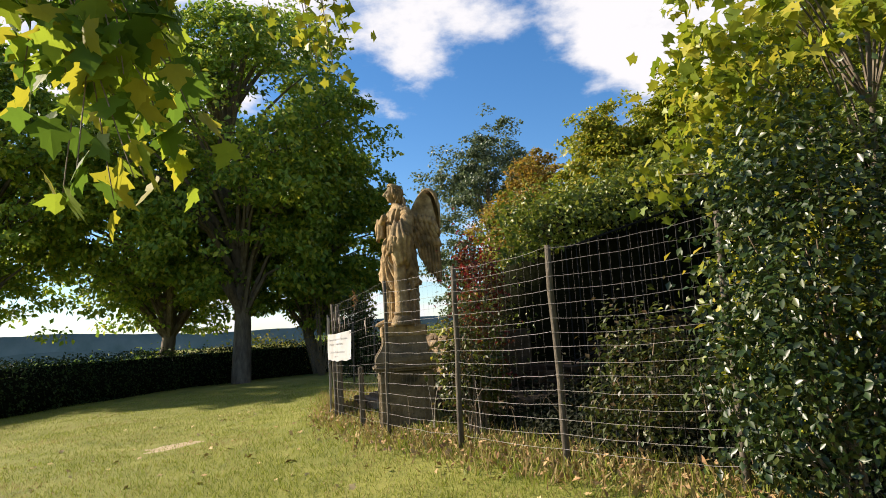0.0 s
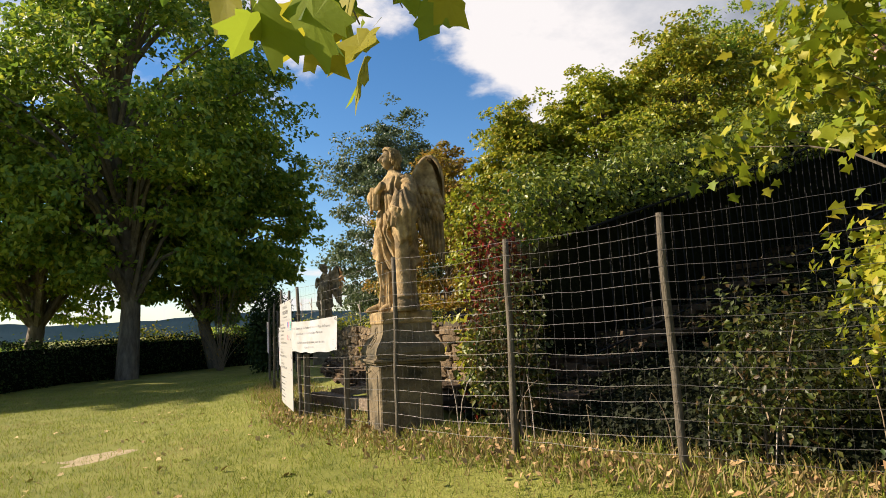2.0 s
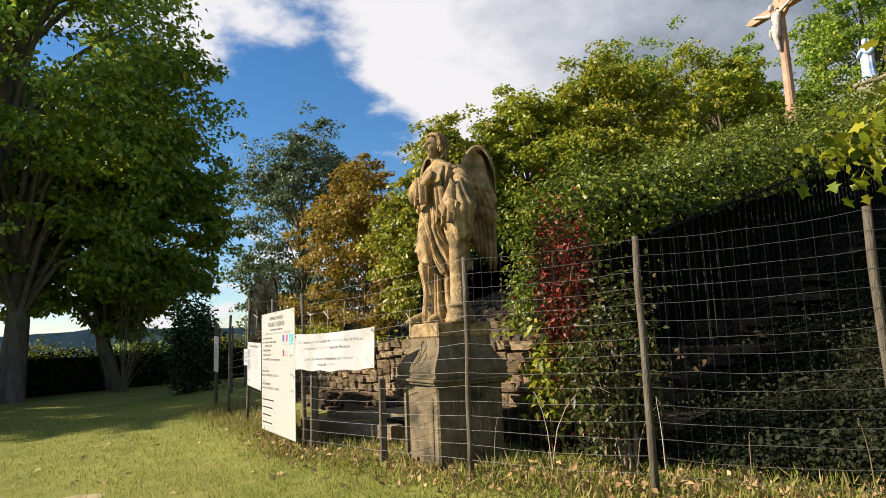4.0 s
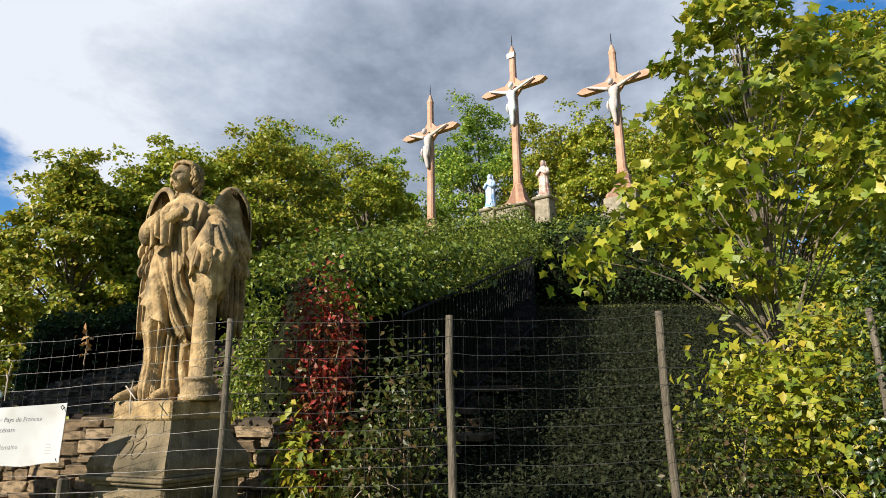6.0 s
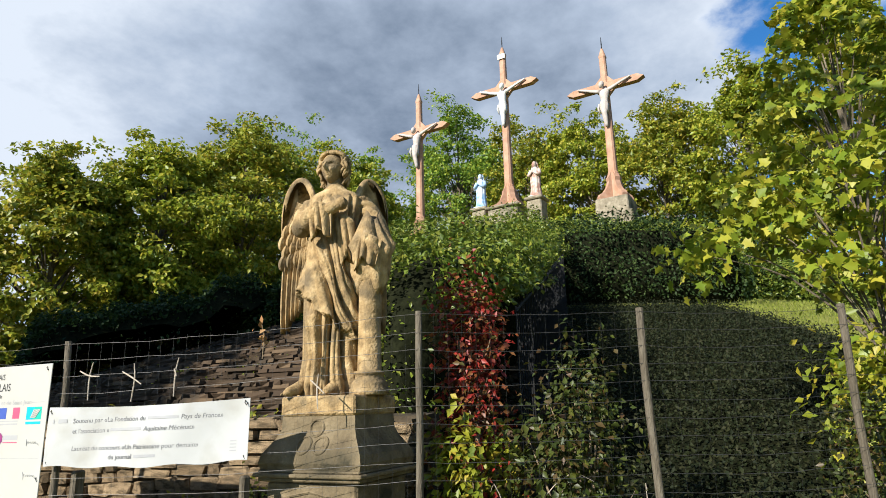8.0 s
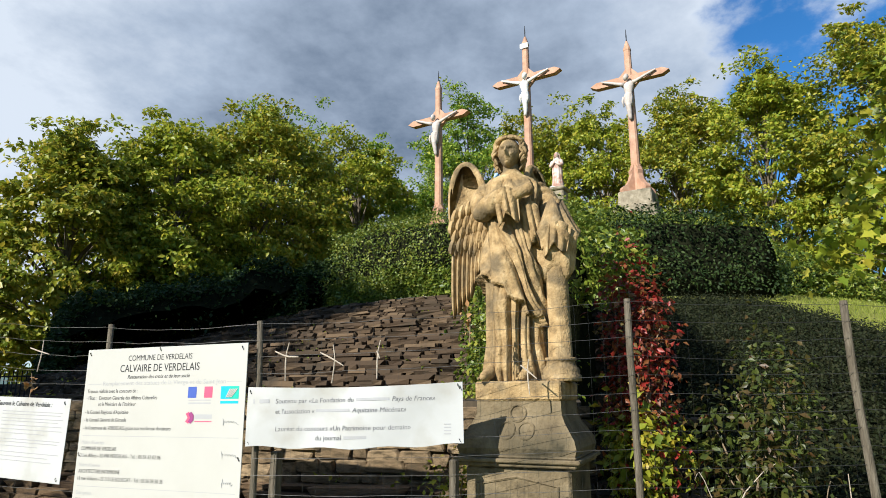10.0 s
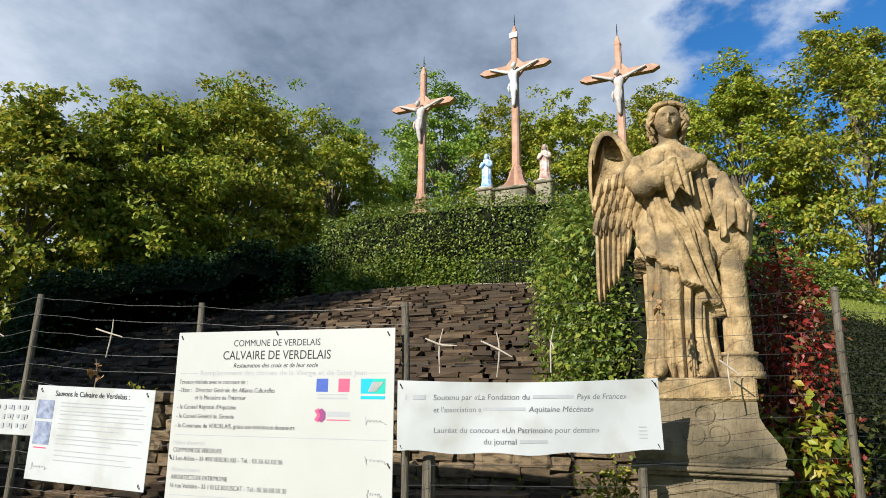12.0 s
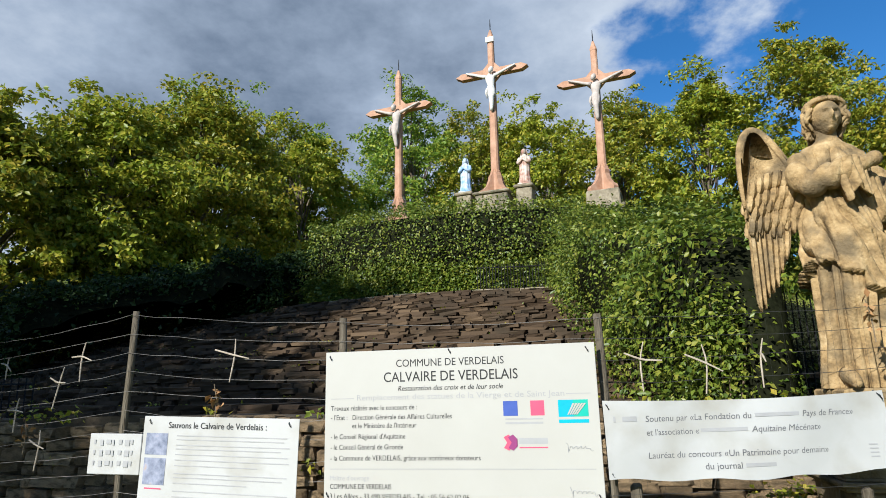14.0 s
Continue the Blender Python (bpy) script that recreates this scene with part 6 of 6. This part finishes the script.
for row in range(14):
    r0 = 28.5 - 0.955 * row
    za, zb = rise(r0), rise(max(15.0, r0 - 0.95))
    for course in range(4):
        a, stop = (-34.0 if row > 2 else -14.0), 22.5
        while a < stop:
            w = rg.uniform(0.16, 0.45) * (1 if rg.random() < 0.65 else 2.2)
            h = (zb - za) / 4 + 0.012
            da = math.degrees(w / r0)
            ang = a + da / 2
            a += da + math.degrees(0.02 / r0)
            r = r0 - 0.05 * course + rg.normal() * 0.02
            t = radians(180 + ang)
            r += rg.normal() * 0.02
            x, y = HUB.x + (r - 0.28) * math.cos(t), HUB.y + (r - 0.28) * math.sin(t)
            z = za + (zb - za) * course / 4 + rg.normal() * 0.007 - 0.015
            m = pose(x, y, z, rg.normal() * 0.8, rg.normal() * 0.8, math.degrees(t) + 90 + rg.normal() * 2) @ Matrix.Diagonal((w, 0.95, h + rg.uniform(-0.012, 0.012), 1))
            if row < 5 and -6 < ang < 16 and len(near) < 300:
                near.append(m)
            else:
                src = stone_meshes[int(rg.integers(0, 10))]
                base = len(far_v)
                far_v += [m @ v.co for v in src.vertices]
                far_f += [tuple(base + i for i in p.vertices) for p in src.polygons]
for m in near:
    part("stone", stone_meshes[int(rg.integers(0, 10))], None, tiers, m=m)
tagged(part("stone_rows", mesh_of("stone_rows", far_v, far_f, WALL_REST), None, tiers), kind="stuff")
bm = bmesh.new()
for k in range(46):
    a0 = -30 + 52 * k / 46
    p, q = polar(a0, 15.1, 0.12), polar(a0 + 52 / 46, 15.1, 0.12)
    d = q - p
    box(bm, d.length - 0.015, 0.45, 0.14, (p + q) / 2 - Vector((0, 0, 0.14)), 0.015, rot=Euler((0, 0, math.atan2(d.y, d.x))).to_matrix().to_4x4())
tagged(part("coping", bm, STONE_GREY, tiers, "pale weathered coping stones"), kind="stuff")
# the low retaining wall that faces the fence: tan rubble in rough courses, weeds on its head
front = thing("wall_front", Matrix(), "low retaining wall of tan rubble limestone at the foot of the tiers", "stone wall", kind="structure")
front_meshes = []
for k in range(10):
    bm = bmesh.new()
    box(bm, 1, 1, 1, (0, 0, 0), 0.09)
    for v in bm.verts:
        v.co += Vector(rg.normal(size=3)) * 0.045
    front_meshes.append(bm_mesh("stone", bm, FRONT_STONE))
bm = bmesh.new()
loft(bm, [[polar(a, r, dz) for r, dz in ((28.28, -0.3), (28.28, 1.02), (27.5, 0.78), (27.5, -0.3))] for a in np.linspace(-16, 20.3, 60)])
part("mortar", bm, EARTH, front)
near, far_v, far_f = [], [], []
courses = [0.11, 0.14, 0.10, 0.13, 0.12, 0.10, 0.14, 0.11, 0.12]
z0 = -0.02
for h in courses:
    a = -16.0
    while a < 20.2:
        w = rg.uniform(0.14, 0.42)
        da = math.degrees(w / 28.4)
        mid_a = a + da / 2
        a += da + math.degrees(0.022 / 28.4)
        p = polar(mid_a, 28.22 + rg.normal() * 0.018, 0)
        base_z = rise(28.4) + z0 + rg.normal() * 0.008 + 0.05 * math.sin(mid_a * 0.9)
        m = pose(p.x, p.y, base_z, rg.normal(), rg.normal(), 270 + mid_a + rg.normal() * 2) @ Matrix.Diagonal((w, 0.26, h - 0.012, 1))
        if 2 < mid_a and len(near) < 300:
            near.append(m)
        else:
            src = front_meshes[int(rg.integers(0, 10))]
            first = len(far_v)
            far_v += [m @ v.co for v in src.vertices]
            far_f += [tuple(first + i for i in q.vertices) for q in src.polygons]
    z0 += h
for m in near:
    part("stone", front_meshes[int(rg.integers(0, 10))], None, front, m=m)
tagged(part("stone_rows", mesh_of("stone_rows", far_v, far_f, FRONT_REST), None, front), kind="stuff")
weeds = []
for k in range(110):
    a = rg.uniform(-14, 20)
    c = polar(a, 28.2 + rg.normal() * 0.06)
    z = rise(28.4) + rg.choice((1.06, 1.06, 0.6, 0.3))
    for q in range(int(rg.integers(5, 16))):
        weeds.append((c.x + rg.normal() * 0.07 - 0.08, c.y + rg.normal() * 0.07, z + abs(rg.normal()) * 0.06))
tagged(new("wall_head_weeds", leaves("wall_head_weeds", weeds, 0.07, OLIVE_LEAF, rg)), "small yellow-green weeds growing on the retaining wall", "weeds", kind="stuff")
tufts = []
for k in range(900):
    a, r = rg.uniform(-20, 21), rg.uniform(15.4, 28.4)
    c = polar(a, r, 0.06)
    for q in range(5):
        tufts.append((c.x + rg.normal() * 0.08, c.y + rg.normal() * 0.08, c.z + abs(rg.normal()) * 0.05))
tagged(new("wall_weeds", leaves("wall_weeds", tufts, 0.075, OLIVE_LEAF, rg)), "small yellow-green weeds in the joints of the stone tiers", "weeds", kind="stuff")
